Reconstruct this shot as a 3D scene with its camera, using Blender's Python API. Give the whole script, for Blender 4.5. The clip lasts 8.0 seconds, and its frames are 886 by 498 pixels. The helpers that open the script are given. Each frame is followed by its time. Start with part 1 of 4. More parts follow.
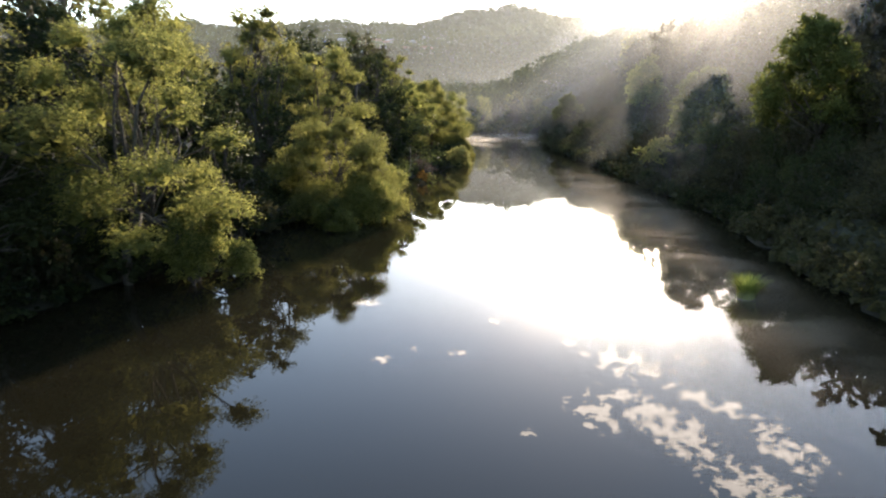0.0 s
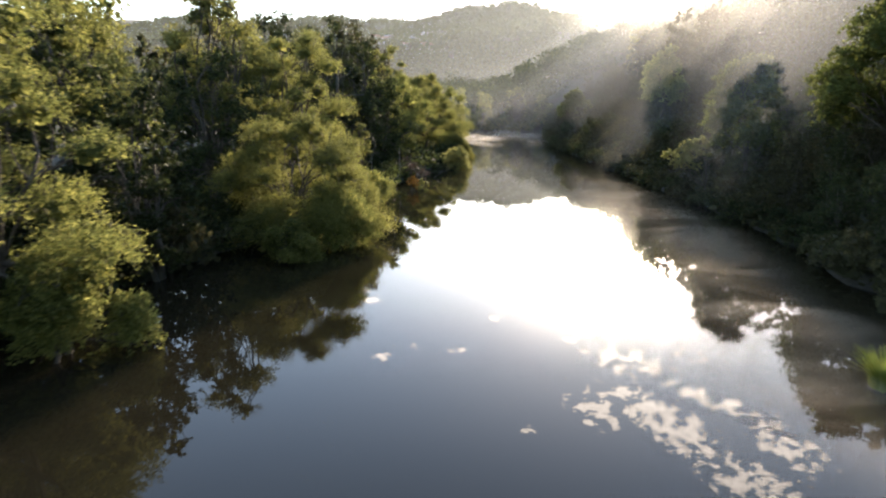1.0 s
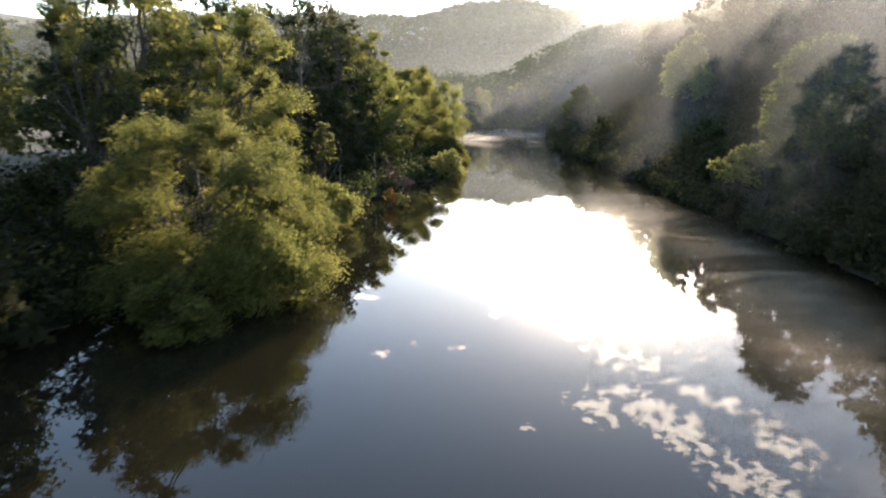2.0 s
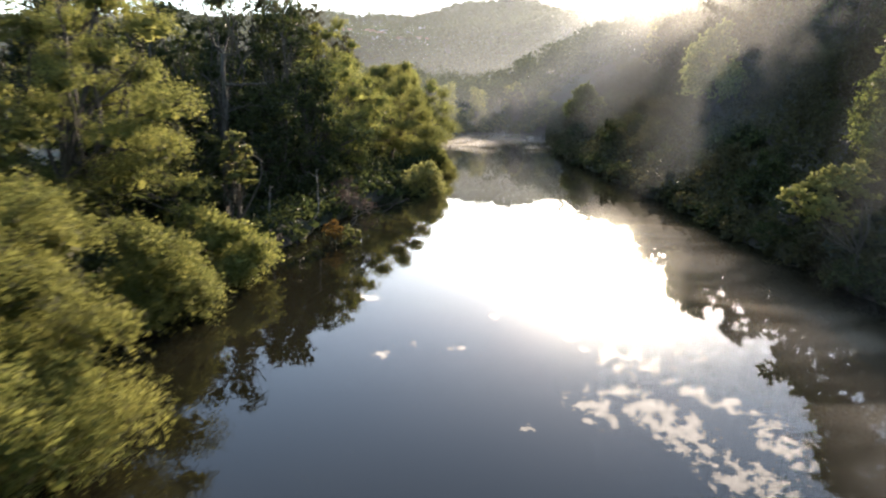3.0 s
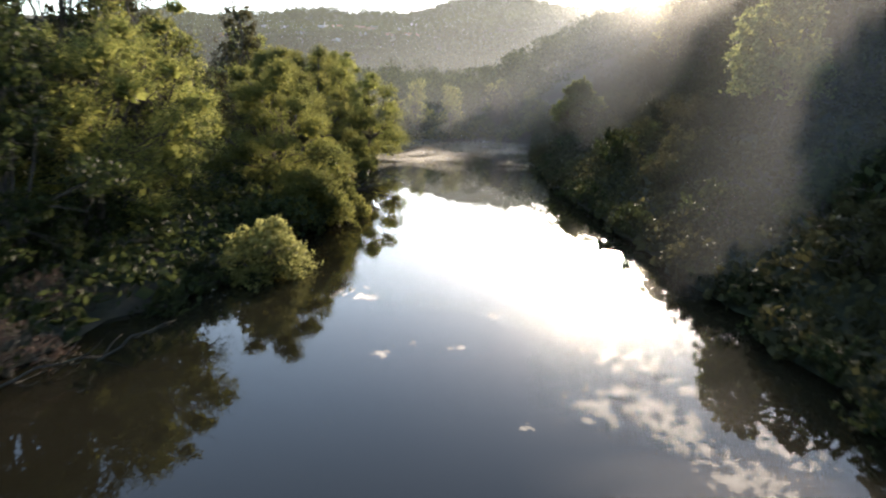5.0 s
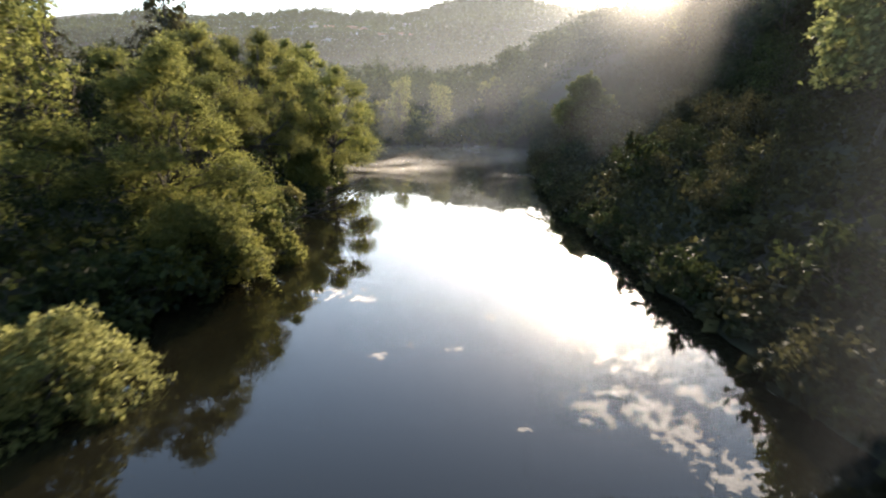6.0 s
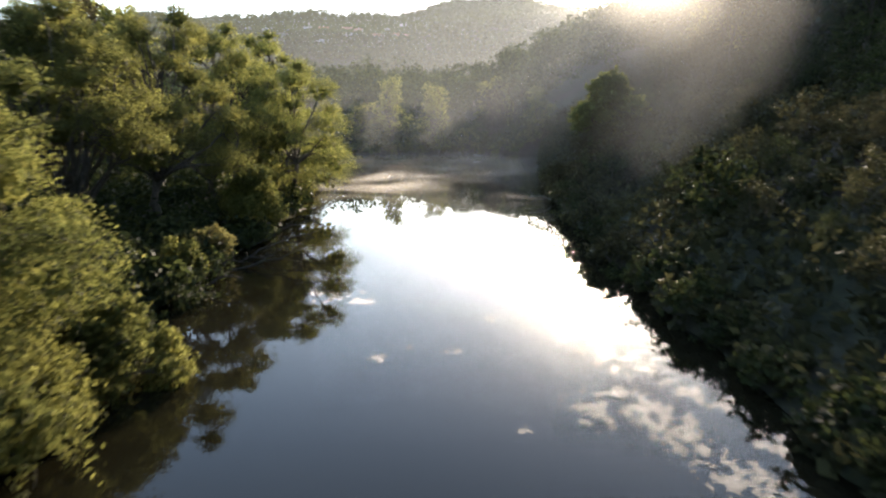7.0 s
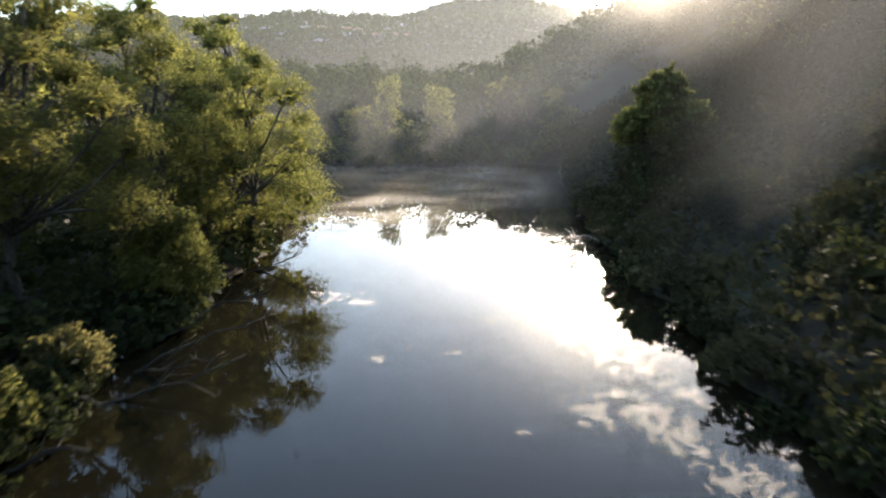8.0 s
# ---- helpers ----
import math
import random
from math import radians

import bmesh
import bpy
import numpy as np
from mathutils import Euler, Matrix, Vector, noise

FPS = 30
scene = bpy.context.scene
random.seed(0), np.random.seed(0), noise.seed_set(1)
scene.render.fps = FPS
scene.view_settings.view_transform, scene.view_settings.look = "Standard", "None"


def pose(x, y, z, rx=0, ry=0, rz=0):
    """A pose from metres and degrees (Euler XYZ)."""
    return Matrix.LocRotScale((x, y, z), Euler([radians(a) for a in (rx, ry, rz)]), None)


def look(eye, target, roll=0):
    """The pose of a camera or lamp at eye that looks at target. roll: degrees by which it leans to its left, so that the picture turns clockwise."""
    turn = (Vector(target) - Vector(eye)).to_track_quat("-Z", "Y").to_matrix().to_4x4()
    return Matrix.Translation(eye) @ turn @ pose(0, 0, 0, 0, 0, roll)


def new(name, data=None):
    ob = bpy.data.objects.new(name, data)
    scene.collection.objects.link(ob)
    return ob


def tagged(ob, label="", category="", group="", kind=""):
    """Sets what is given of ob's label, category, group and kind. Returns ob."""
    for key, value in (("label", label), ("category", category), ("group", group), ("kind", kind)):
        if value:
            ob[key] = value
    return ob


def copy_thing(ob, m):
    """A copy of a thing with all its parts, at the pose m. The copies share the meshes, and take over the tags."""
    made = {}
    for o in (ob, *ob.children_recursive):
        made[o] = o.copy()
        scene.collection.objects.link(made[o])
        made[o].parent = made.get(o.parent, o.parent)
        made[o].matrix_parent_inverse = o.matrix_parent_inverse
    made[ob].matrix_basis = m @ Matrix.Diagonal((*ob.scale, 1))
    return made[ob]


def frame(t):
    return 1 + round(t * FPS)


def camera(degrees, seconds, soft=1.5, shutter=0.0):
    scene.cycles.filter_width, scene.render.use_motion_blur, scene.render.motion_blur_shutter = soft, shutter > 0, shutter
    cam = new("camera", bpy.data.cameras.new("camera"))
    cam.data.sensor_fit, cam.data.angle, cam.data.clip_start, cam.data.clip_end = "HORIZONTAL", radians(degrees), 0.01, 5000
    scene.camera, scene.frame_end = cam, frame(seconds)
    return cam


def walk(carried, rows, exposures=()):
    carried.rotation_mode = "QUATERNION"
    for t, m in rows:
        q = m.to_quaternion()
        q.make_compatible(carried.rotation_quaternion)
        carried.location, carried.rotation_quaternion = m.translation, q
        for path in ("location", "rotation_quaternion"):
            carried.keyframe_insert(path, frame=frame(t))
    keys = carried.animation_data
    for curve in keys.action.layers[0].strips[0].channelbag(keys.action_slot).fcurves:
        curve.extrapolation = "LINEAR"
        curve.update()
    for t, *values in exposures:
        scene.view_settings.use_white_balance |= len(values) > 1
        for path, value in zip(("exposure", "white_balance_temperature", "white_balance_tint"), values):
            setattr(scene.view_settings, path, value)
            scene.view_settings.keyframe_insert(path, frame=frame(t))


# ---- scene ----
cam = camera(68.2, 8.0, soft=2.1, shutter=0.4)

PATH = [
    (0, (-4.698, 2.879, 5.721), (-4.701, 4.831, 5.288), 0.4),
    (0.5, (-4.539, 6.062, 5.6), (-4.541, 8.014, 5.164), 0.3),
    (1, (-4.328, 9.785, 5.58), (-4.331, 11.735, 5.139), 0.4),
    (2.5, (-2.971, 22.578, 5.386), (-2.973, 24.527, 4.936), 0.6),
    (3, (-2.158, 27.078, 5.4), (-2.161, 29.027, 4.953), 0.6),
    (3.5, (-0.99, 31.644, 5.466), (-0.995, 33.594, 5.02), 0.6),
    (4, (0.242, 36.215, 5.531), (0.236, 38.165, 5.084), 0.6),
    (4.5, (1.308, 40.845, 5.54), (1.305, 42.794, 5.091), 0.7),
    (6, (3.2, 54.804, 5.329), (3.207, 56.754, 4.885), 0.4),
    (6.5, (3.419, 59.499, 5.287), (3.428, 61.45, 4.847), 0.1),
    (7, (3.507, 64.214, 5.353), (3.518, 66.165, 4.915), 0.1),
    (7.5, (3.415, 68.906, 5.456), (3.427, 70.858, 5.02), 0.2),
    (8, (3.11, 73.503, 5.576), (3.122, 75.455, 5.141), 0.3),
]
walk(cam, [(t, look(eye, target, roll)) for t, eye, target, roll in PATH], exposures=[(0, 1.96, 7100, 16), (2.3, 2.06, 7100, 16), (3.9, 2.02, 7150, 16), (4.7, 1.82, 7050, 15), (8, 1.80, 7050, 15)])

# ---- light: low morning sun ahead, a little to the east, hazy sky ----
SUN_ELEVATION, SUN_AZIMUTH = radians(13.2), radians(14.3)   # azimuth from +y towards +x
SUN_WAY = Vector((math.sin(SUN_AZIMUTH) * math.cos(SUN_ELEVATION), math.cos(SUN_AZIMUTH) * math.cos(SUN_ELEVATION), math.sin(SUN_ELEVATION)))

sun = new("sun", bpy.data.lights.new("sun", "SUN"))
sun.data.energy, sun.data.angle, sun.data.color = 4.0, radians(3.0), (1.0, 0.88, 0.70)
sun.matrix_world = look((0, 0, 60), Vector((0, 0, 60)) - SUN_WAY)


class Nodes:
    """Short hand for node trees."""

    def __init__(self, tree):
        self.tree = tree
        tree.nodes.clear()

    def add(self, kind, out=0, settings=None, **inputs):
        node = self.tree.nodes.new(kind)
        for key, value in (settings or {}).items():
            setattr(node, key, value)
        for key, value in inputs.items():
            name = key.replace("_", " ")
            socket = node.inputs[int(key[1:])] if key[0] == "i" and key[1:].isdigit() else node.inputs[name]
            self.put(socket, value)
        return node.outputs[out] if len(node.outputs) else node

    def put(self, socket, value):
        if isinstance(value, bpy.types.NodeSocket):
            self.tree.links.new(value, socket)
        elif isinstance(value, (tuple, list)) and socket.type == "RGBA" and len(value) == 3:
            socket.default_value = (*value, 1.0)
        else:
            socket.default_value = value

    def math(self, operation, a, b=0.0, c=0.0, clamp=False):
        return self.add("ShaderNodeMath", settings={"operation": operation, "use_clamp": clamp}, i0=a, i1=b, i2=c)

    def vec(self, operation, a, b=(0, 0, 0), out=0):
        return self.add("ShaderNodeVectorMath", out, {"operation": operation}, i0=a, i1=b)

    def ramp(self, value, low, high, to_low=0.0, to_high=1.0):
        return self.add("ShaderNodeMapRange", settings={"interpolation_type": "SMOOTHSTEP"}, Value=value, From_Min=low, From_Max=high, To_Min=to_low, To_Max=to_high)

    def noise(self, vector, scale, detail=4.0, roughness=0.55, distortion=0.0, out=0):
        return self.add("ShaderNodeTexNoise", out, Vector=vector, Scale=scale, Detail=detail, Roughness=roughness, Distortion=distortion)

    def mix(self, factor, a, b):
        node = self.tree.nodes.new("ShaderNodeMix")
        node.data_type = "RGBA"
        self.put(node.inputs[0], factor), self.put(node.inputs[6], a), self.put(node.inputs[7], b)
        return node.outputs[2]


def build_world():
    world = bpy.data.worlds.new("morning_sky")
    scene.world = world
    world.use_nodes = True
    n = Nodes(world.node_tree)
    sky = n.add("ShaderNodeTexSky", settings={"sky_type": "NISHITA", "sun_disc": False, "sun_elevation": SUN_ELEVATION, "sun_rotation": SUN_AZIMUTH,
                                              "air_density": 1.0, "dust_density": 0.22, "ozone_density": 1.7})
    way = n.add("ShaderNodeTexCoord", 0)
    parts = n.tree.nodes.new("ShaderNodeSeparateXYZ")
    n.put(parts.inputs[0], way)
    # broken patches of fair-weather cloud
    heading = n.math("ARCTAN2", parts.outputs[0], parts.outputs[1])
    rise = n.math("ARCSINE", parts.outputs[2])
    layer = n.tree.nodes.new("ShaderNodeCombineXYZ")
    n.put(layer.inputs[0], heading)
    n.put(layer.inputs[1], n.math("MULTIPLY", rise, 1.7))
    clumps = n.math("ADD", n.math("MULTIPLY", n.noise(layer.outputs[0], 44.0, 6.0, 0.58, 0.2), 1.5), -0.25)
    near = None
    for east, lift, wide, deep, slant, much in CLOUD_BANKS:
        du, dv = n.math("SUBTRACT", heading, east), n.math("SUBTRACT", rise, lift)
        dv = n.math("SUBTRACT", dv, n.math("MULTIPLY", du, slant))
        away = n.math("SQRT", n.math("ADD", n.math("POWER", n.math("DIVIDE", du, wide), 2.0), n.math("POWER", n.math("DIVIDE", dv, deep), 2.0)))
        here = n.ramp(away, 0.25, 1.25, much, 0.0)
        near = here if near is None else n.math("MAXIMUM", near, here)
    cover = n.math("ADD", clumps, near)
    cloud = n.ramp(cover, 0.67, 0.75)
    cloud = n.math("MULTIPLY", cloud, n.ramp(near, 0.03, 0.12))
    cloud = n.math("MULTIPLY", cloud, n.ramp(parts.outputs[2], 0.12, 0.22))
    # glow of the hazy air round the sun
    to_sun = n.vec("DOT_PRODUCT", way, tuple(SUN_WAY), out=1)
    wide = n.math("POWER", n.math("MAXIMUM", to_sun, 0.0), 55.0)
    aside = n.math("DIVIDE", n.math("SUBTRACT", heading, SUN_AZIMUTH), radians(11.0))
    above = n.math("DIVIDE", n.math("SUBTRACT", rise, SUN_ELEVATION), radians(4.2))
    off = n.math("SQRT", n.math("ADD", n.math("MULTIPLY", aside, aside), n.math("MULTIPLY", above, above)))
    close = n.math("POWER", 2.718, n.math("MULTIPLY", -1.35, off))
    glow = n.math("ADD", n.math("MULTIPLY", wide, GLOW_WIDE), n.math("MULTIPLY", close, GLOW_CLOSE))
    base = n.add("ShaderNodeBackground", Color=sky, Strength=SKY_STRENGTH)
    clouds = n.add("ShaderNodeBackground", Color=(1.0, 0.96, 0.9), Strength=n.ramp(cover, 0.66, 0.88, 0.8 * CLOUD_STRENGTH, 1.2 * CLOUD_STRENGTH))
    mixed = n.add("ShaderNodeMixShader", i0=n.math("MULTIPLY", cloud, 0.9), i1=base, i2=clouds)
    halo = n.add("ShaderNodeBackground", Color=(1.0, 0.95, 0.86), Strength=glow)
    total = n.add("ShaderNodeAddShader", i0=mixed, i1=halo)
    n.add("ShaderNodeOutputWorld", Surface=total)


SKY_STRENGTH, CLOUD_STRENGTH, GLOW_WIDE, GLOW_CLOSE = 0.15, 2.0, 0.27, 2.9
# broken patches of fair-weather cloud: heading and height over the horizon, reach along and across (radians), slant, cover
CLOUD_BANKS = [
    (0.292, 0.374, 0.085, 0.026, 0.1, 0.25), (0.245, 0.448, 0.055, 0.034, 0.2, 0.25), (0.36, 0.455, 0.12, 0.040, 0.35, 0.29), (0.52, 0.450, 0.060, 0.036, 0.3, 0.25),
    (0.41, 0.408, 0.10, 0.018, 0.2, 0.23), (0.50, 0.515, 0.11, 0.040, 0.1, 0.255), (0.39, 0.354, 0.045, 0.012, 0.0, 0.215), (0.57, 0.462, 0.03, 0.014, 0.0, 0.25),
    (0.091, 0.324, 0.024, 0.010, 0.0, 0.21), (0.147, 0.333, 0.026, 0.009, 0.0, 0.20), (0.198, 0.352, 0.018, 0.008, 0.0, 0.20), (0.24, 0.335, 0.06, 0.010, 0.0, 0.20),
    (-0.09, 0.384, 0.036, 0.010, -0.1, 0.14), (-0.045, 0.370, 0.016, 0.006, 0.0, 0.19), (-0.16, 0.290, 0.07, 0.016, 0.1, 0.215), (0.142, 0.485, 0.02, 0.014, 0.0, 0.14), (0.02, 0.375, 0.02, 0.006, 0.0, 0.20),
]
build_world()


# ---- materials ----
def material(name):
    made = bpy.data.materials.new(name)
    made.use_nodes = True
    return made, Nodes(made.node_tree)


def leaf_material(name, dark, light, young, through_light=0.45, gloss=0.2):
    """Foliage: matte leaf with light passing through, colour by leaf, by clump and by plant."""
    made, n = material(name)
    place = n.add("ShaderNodeNewGeometry", 0)
    island = n.add("ShaderNodeNewGeometry", 8)
    whole = n.add("ShaderNodeObjectInfo", 5)
    patch = n.noise(place, 0.55, 3.0)
    tone = n.mix(n.ramp(patch, 0.35, 0.65), dark, light)
    tone = n.mix(n.ramp(n.math("ADD", n.math("MULTIPLY", island, 0.6), n.math("MULTIPLY", whole, 0.4)), 0.45, 1.0), tone, young)
    tone = n.add("ShaderNodeHueSaturation", Hue=n.math("ADD", 0.485, n.math("MULTIPLY", whole, 0.03)), Saturation=1.0,
                 Value=n.math("ADD", 0.84, n.math("MULTIPLY", island, 0.32)), Color=tone)
    front = n.add("ShaderNodeBsdfPrincipled", Base_Color=tone, Roughness=0.65, IOR=1.4, Specular_IOR_Level=gloss)
    behind = n.add("ShaderNodeBsdfTranslucent", Color=n.add("ShaderNodeHueSaturation", Hue=0.49, Saturation=1.0, Value=1.75, Color=tone))
    n.add("ShaderNodeOutputMaterial", Surface=n.add("ShaderNodeMixShader", i0=through_light, i1=front, i2=behind))
    return made


def bark_material(name, dark, light):
    made, n = material(name)
    place = n.add("ShaderNodeNewGeometry", 0)
    long_grain = n.vec("MULTIPLY", place, (1.0, 1.0, 0.25))
    furrow = n.noise(long_grain, 14.0, 6.0, 0.65)
    stain = n.noise(place, 1.3, 3.0)
    tone = n.mix(n.ramp(furrow, 0.35, 0.7), dark, light)
    tone = n.mix(n.math("MULTIPLY", n.ramp(stain, 0.5, 0.75), 0.5), tone, (0.07, 0.08, 0.04))
    bump = n.add("ShaderNodeBump", Strength=0.6, Distance=0.03, Height=furrow)
    n.add("ShaderNodeOutputMaterial", Surface=n.add("ShaderNodeBsdfPrincipled", Base_Color=tone, Roughness=0.9, Normal=bump))
    return made


def ground_material():
    made, n = material("bank_earth")
    place = n.add("ShaderNodeNewGeometry", 0)
    fine, wide = n.noise(place, 3.0, 8.0, 0.65), n.noise(place, 0.09, 4.0)
    earth = n.mix(n.ramp(fine, 0.3, 0.7), (0.020, 0.016, 0.011), (0.055, 0.042, 0.028))
    grass = n.mix(n.ramp(fine, 0.3, 0.7), (0.016, 0.022, 0.009), (0.042, 0.048, 0.019))
    tone = n.mix(n.ramp(wide, 0.38, 0.58), earth, grass)
    bump = n.add("ShaderNodeBump", Strength=0.7, Distance=0.12, Height=fine)
    n.add("ShaderNodeOutputMaterial", Surface=n.add("ShaderNodeBsdfPrincipled", Base_Color=tone, Roughness=0.95, Normal=bump))
    return made


def water_material():
    made, n = material("river_water")
    place = n.add("ShaderNodeNewGeometry", 0)
    ripple = n.noise(n.vec("MULTIPLY", place, (1.0, 0.55, 1.0)), 1.6, 3.0, 0.5)
    swell = n.noise(place, 0.22, 2.0, 0.5)
    height = n.math("ADD", n.math("MULTIPLY", ripple, 0.25), swell)
    bump = n.add("ShaderNodeBump", Strength=0.0025, Distance=0.05, Height=height)
    silt = n.noise(place, 0.12, 4.0)
    tone = n.mix(n.ramp(silt, 0.3, 0.7), (0.009, 0.008, 0.004), (0.014, 0.012, 0.007))
    n.add("ShaderNodeOutputMaterial", Surface=n.add("ShaderNodeBsdfPrincipled", Base_Color=tone, Roughness=0.006, IOR=1.333, Normal=bump))
    return made


WILLOW = leaf_material("willow_leaves", (0.060, 0.071, 0.022), (0.118, 0.126, 0.035), (0.178, 0.174, 0.052), 0.62)
# near-black leaf colour that carries the shade of the wooded banks
SHADED_ALDER = leaf_material("dark_leaves", (0.014, 0.021, 0.008), (0.028, 0.038, 0.013), (0.050, 0.058, 0.019), 0.4)
YELLOW = leaf_material("yellow_leaves", (0.10, 0.104, 0.036), (0.150, 0.150, 0.052), (0.195, 0.19, 0.072), 0.6)
# olive leaf colour, lowered as well for the shade on the steep bank
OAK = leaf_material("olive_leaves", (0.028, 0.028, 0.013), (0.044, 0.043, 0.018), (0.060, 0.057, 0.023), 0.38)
MAPLE = leaf_material("yellow_green_leaves", (0.09, 0.105, 0.032), (0.14, 0.15, 0.050), (0.20, 0.20, 0.075), 0.5)
# darker copy of the maple green, for crowns shaded inside a sunlit rim
SHADED_MAPLE = leaf_material("slope_green_leaves", (0.040, 0.054, 0.015), (0.068, 0.084, 0.021), (0.115, 0.125, 0.034), 0.5)
RUST = leaf_material("rusty_leaves", (0.10, 0.065, 0.016), (0.15, 0.095, 0.022), (0.19, 0.13, 0.03), 0.45)
DRY = leaf_material("dry_leaves", (0.035, 0.026, 0.02), (0.06, 0.045, 0.034), (0.09, 0.07, 0.055), 0.3)
REED = leaf_material("reed_blades", (0.12, 0.15, 0.03), (0.18, 0.21, 0.045), (0.24, 0.25, 0.07), 0.5)
FAR_LEAVES = leaf_material("far_leaves", (0.03, 0.045, 0.018), (0.055, 0.07, 0.024), (0.085, 0.095, 0.035), 0.15, 0.0)
BARK = bark_material("willow_bark", (0.03, 0.024, 0.017), (0.10, 0.083, 0.062))
DEAD_WOOD = bark_material("dead_wood", (0.10, 0.09, 0.075), (0.24, 0.215, 0.18))
DARK_WOOD = bark_material("wet_wood", (0.014, 0.011, 0.008), (0.045, 0.037, 0.028))
EARTH = ground_material()
WATER = water_material()


# ---- the lie of the land ----
LEFT_BANK = [(-200, -15.0), (10, -16.5), (22, -15.5), (30, -13.6), (40, -11.0), (47, -10.4), (50, -9.0), (52, -7.4), (58, -6.4), (65, -3.9), (72, -3.5), (85, -3.7), (100, -3.6), (108, -4.8), (400, -5.0)]
RIGHT_BANK = [(-200, 8.0), (10, 7.0), (20, 7.2), (28, 8.0), (38, 9.8), (50, 9.4), (60, 9.9), (70, 9.7), (78, 9.3), (85, 8.9), (104, 10.2), (122, 12.5), (131, 14.5), (400, 30.0)]
BEND_NEAR, BEND_FAR = 107.0, 134.0


def along(table, y):
    ys, xs = zip(*table)
    return np.interp(y, ys, xs)


def wobble(x, y):
    return 0.5 * np.sin(0.9 * x + 0.37 * y) * np.sin(0.53 * y - 0.21 * x) + 0.25 * np.sin(1.9 * y + 0.8 * x)


def ease(a, b, v):
    k = np.clip((v - a) / (b - a), 0, 1)
    return k * k * (3 - 2 * k)


def land(x, y):
    """Height of the ground, in metres over the river."""
    x, y = np.asarray(x, float), np.asarray(y, float)
    left = np.minimum(along(LEFT_BANK, y) - x, BEND_NEAR + 0.12 * (-4 - x) - y) + wobble(x, y)
    right = np.maximum(x - along(RIGHT_BANK, y), y - (BEND_FAR + 0.05 * x)) + wobble(x, y)
    shore = np.maximum(left, right)
    bed = -1.3 + 1.6 * ease(-2.5, 1.2, shore)
    plain = np.where(left > 0, 0.9 * ease(0.5, 9, left) + 0.012 * np.clip(left - 25, 0, 400), 0)
    inland = np.clip(x - along(RIGHT_BANK, np.minimum(y, 104)) - 1.0, 0, 400)
    slope = np.where(right > 0, 27 * np.tanh(0.52 * inland / 27) + 0.09 * np.clip(y - BEND_FAR, 0, 50), 0)
    # the valley side far ahead
    ridge = 1.02 + 0.21 * np.exp(-((x - 75) / 95.0) ** 2) + 0.03 * np.sin(x / 31.0) + 0.02 * np.sin(x / 12.0 + 1)
    hill = ridge * np.interp(y, (240, 330, 405, 486, 600, 700, 800, 1000), (0, 12, 33, 44, 57, 72, 90, 94))
    west = 75 * ease(150, 460, -x + 0.05 * y)
    rough = 0.5 * np.sin(x / 6.1 + y / 9.3) * np.sin(y / 5.3 - x / 11.0) * ease(6, 30, shore)
    # a low muddy point on the shaded shore
    mud = -1.4 + 1.65 * np.exp(-((x + 6.8) / 2.2) ** 2 - ((y - 51.4) / 1.1) ** 2)
    return np.maximum(bed + plain + np.maximum(np.maximum(slope, hill), west) + rough, mud)


def mesh_object(name, vertices, faces, mat, parent=None, smooth=False):
    data = bpy.data.meshes.new(name)
    data.from_pydata(vertices if isinstance(vertices, list) else vertices.tolist(), [], faces if isinstance(faces, list) else faces.tolist())
    data.materials.append(mat)
    if smooth:
        data.polygons.foreach_set("use_smooth", np.ones(len(data.polygons), bool))
    data.update()
    ob = new(name, data)
    ob.parent = parent
    return ob


def graded(fine_low, fine_high, step, low, high, growth=1.12):
    mid = list(np.arange(fine_low, fine_high + step / 2, step))
    for end, sign in ((high, 1), (low, -1)):
        v, s, extra = (mid[-1] if sign > 0 else mid[0]), step, []
        while (v < end) if sign > 0 else (v > end):
            s = min(s * growth, 220)
            v += sign * s
            extra.append(v)
        mid = mid + extra if sign > 0 else extra[::-1] + mid
    return np.array(mid)


def build_ground():
    xs, ys = graded(-24, 40, 1.3, -3200, 3200), graded(0, 150, 1.3, -2500, 3800, 1.07)
    gx, gy = np.meshgrid(xs, ys)
    gz = land(gx, gy)
    vertices = np.stack([gx, gy, gz], -1).reshape(-1, 3)
    w, h = len(xs), len(ys)
    i = (np.arange(h - 1)[:, None] * w + np.arange(w - 1)).reshape(-1)
    faces = np.stack([i, i + 1, i + w + 1, i + w], -1)
    ground = mesh_object("ground", vertices, faces, EARTH, smooth=True)
    tagged(ground, "brown earth and grass of the wooded river valley", "ground", kind="structure")
    xs, ys = np.linspace(-260, 40, 31), np.linspace(-180, 160, 35)
    gx, gy = np.meshgrid(xs, ys)
    vertices = np.stack([gx, gy, 0 * gx], -1).reshape(-1, 3)
    w, h = len(xs), len(ys)
    i = (np.arange(h - 1)[:, None] * w + np.arange(w - 1)).reshape(-1)
    water = mesh_object("water", vertices, np.stack([i, i + 1, i + w + 1, i + w], -1), WATER, smooth=True)
    tagged(water, "still dark green-brown river water mirroring sky and trees", "river", kind="structure")


build_ground()


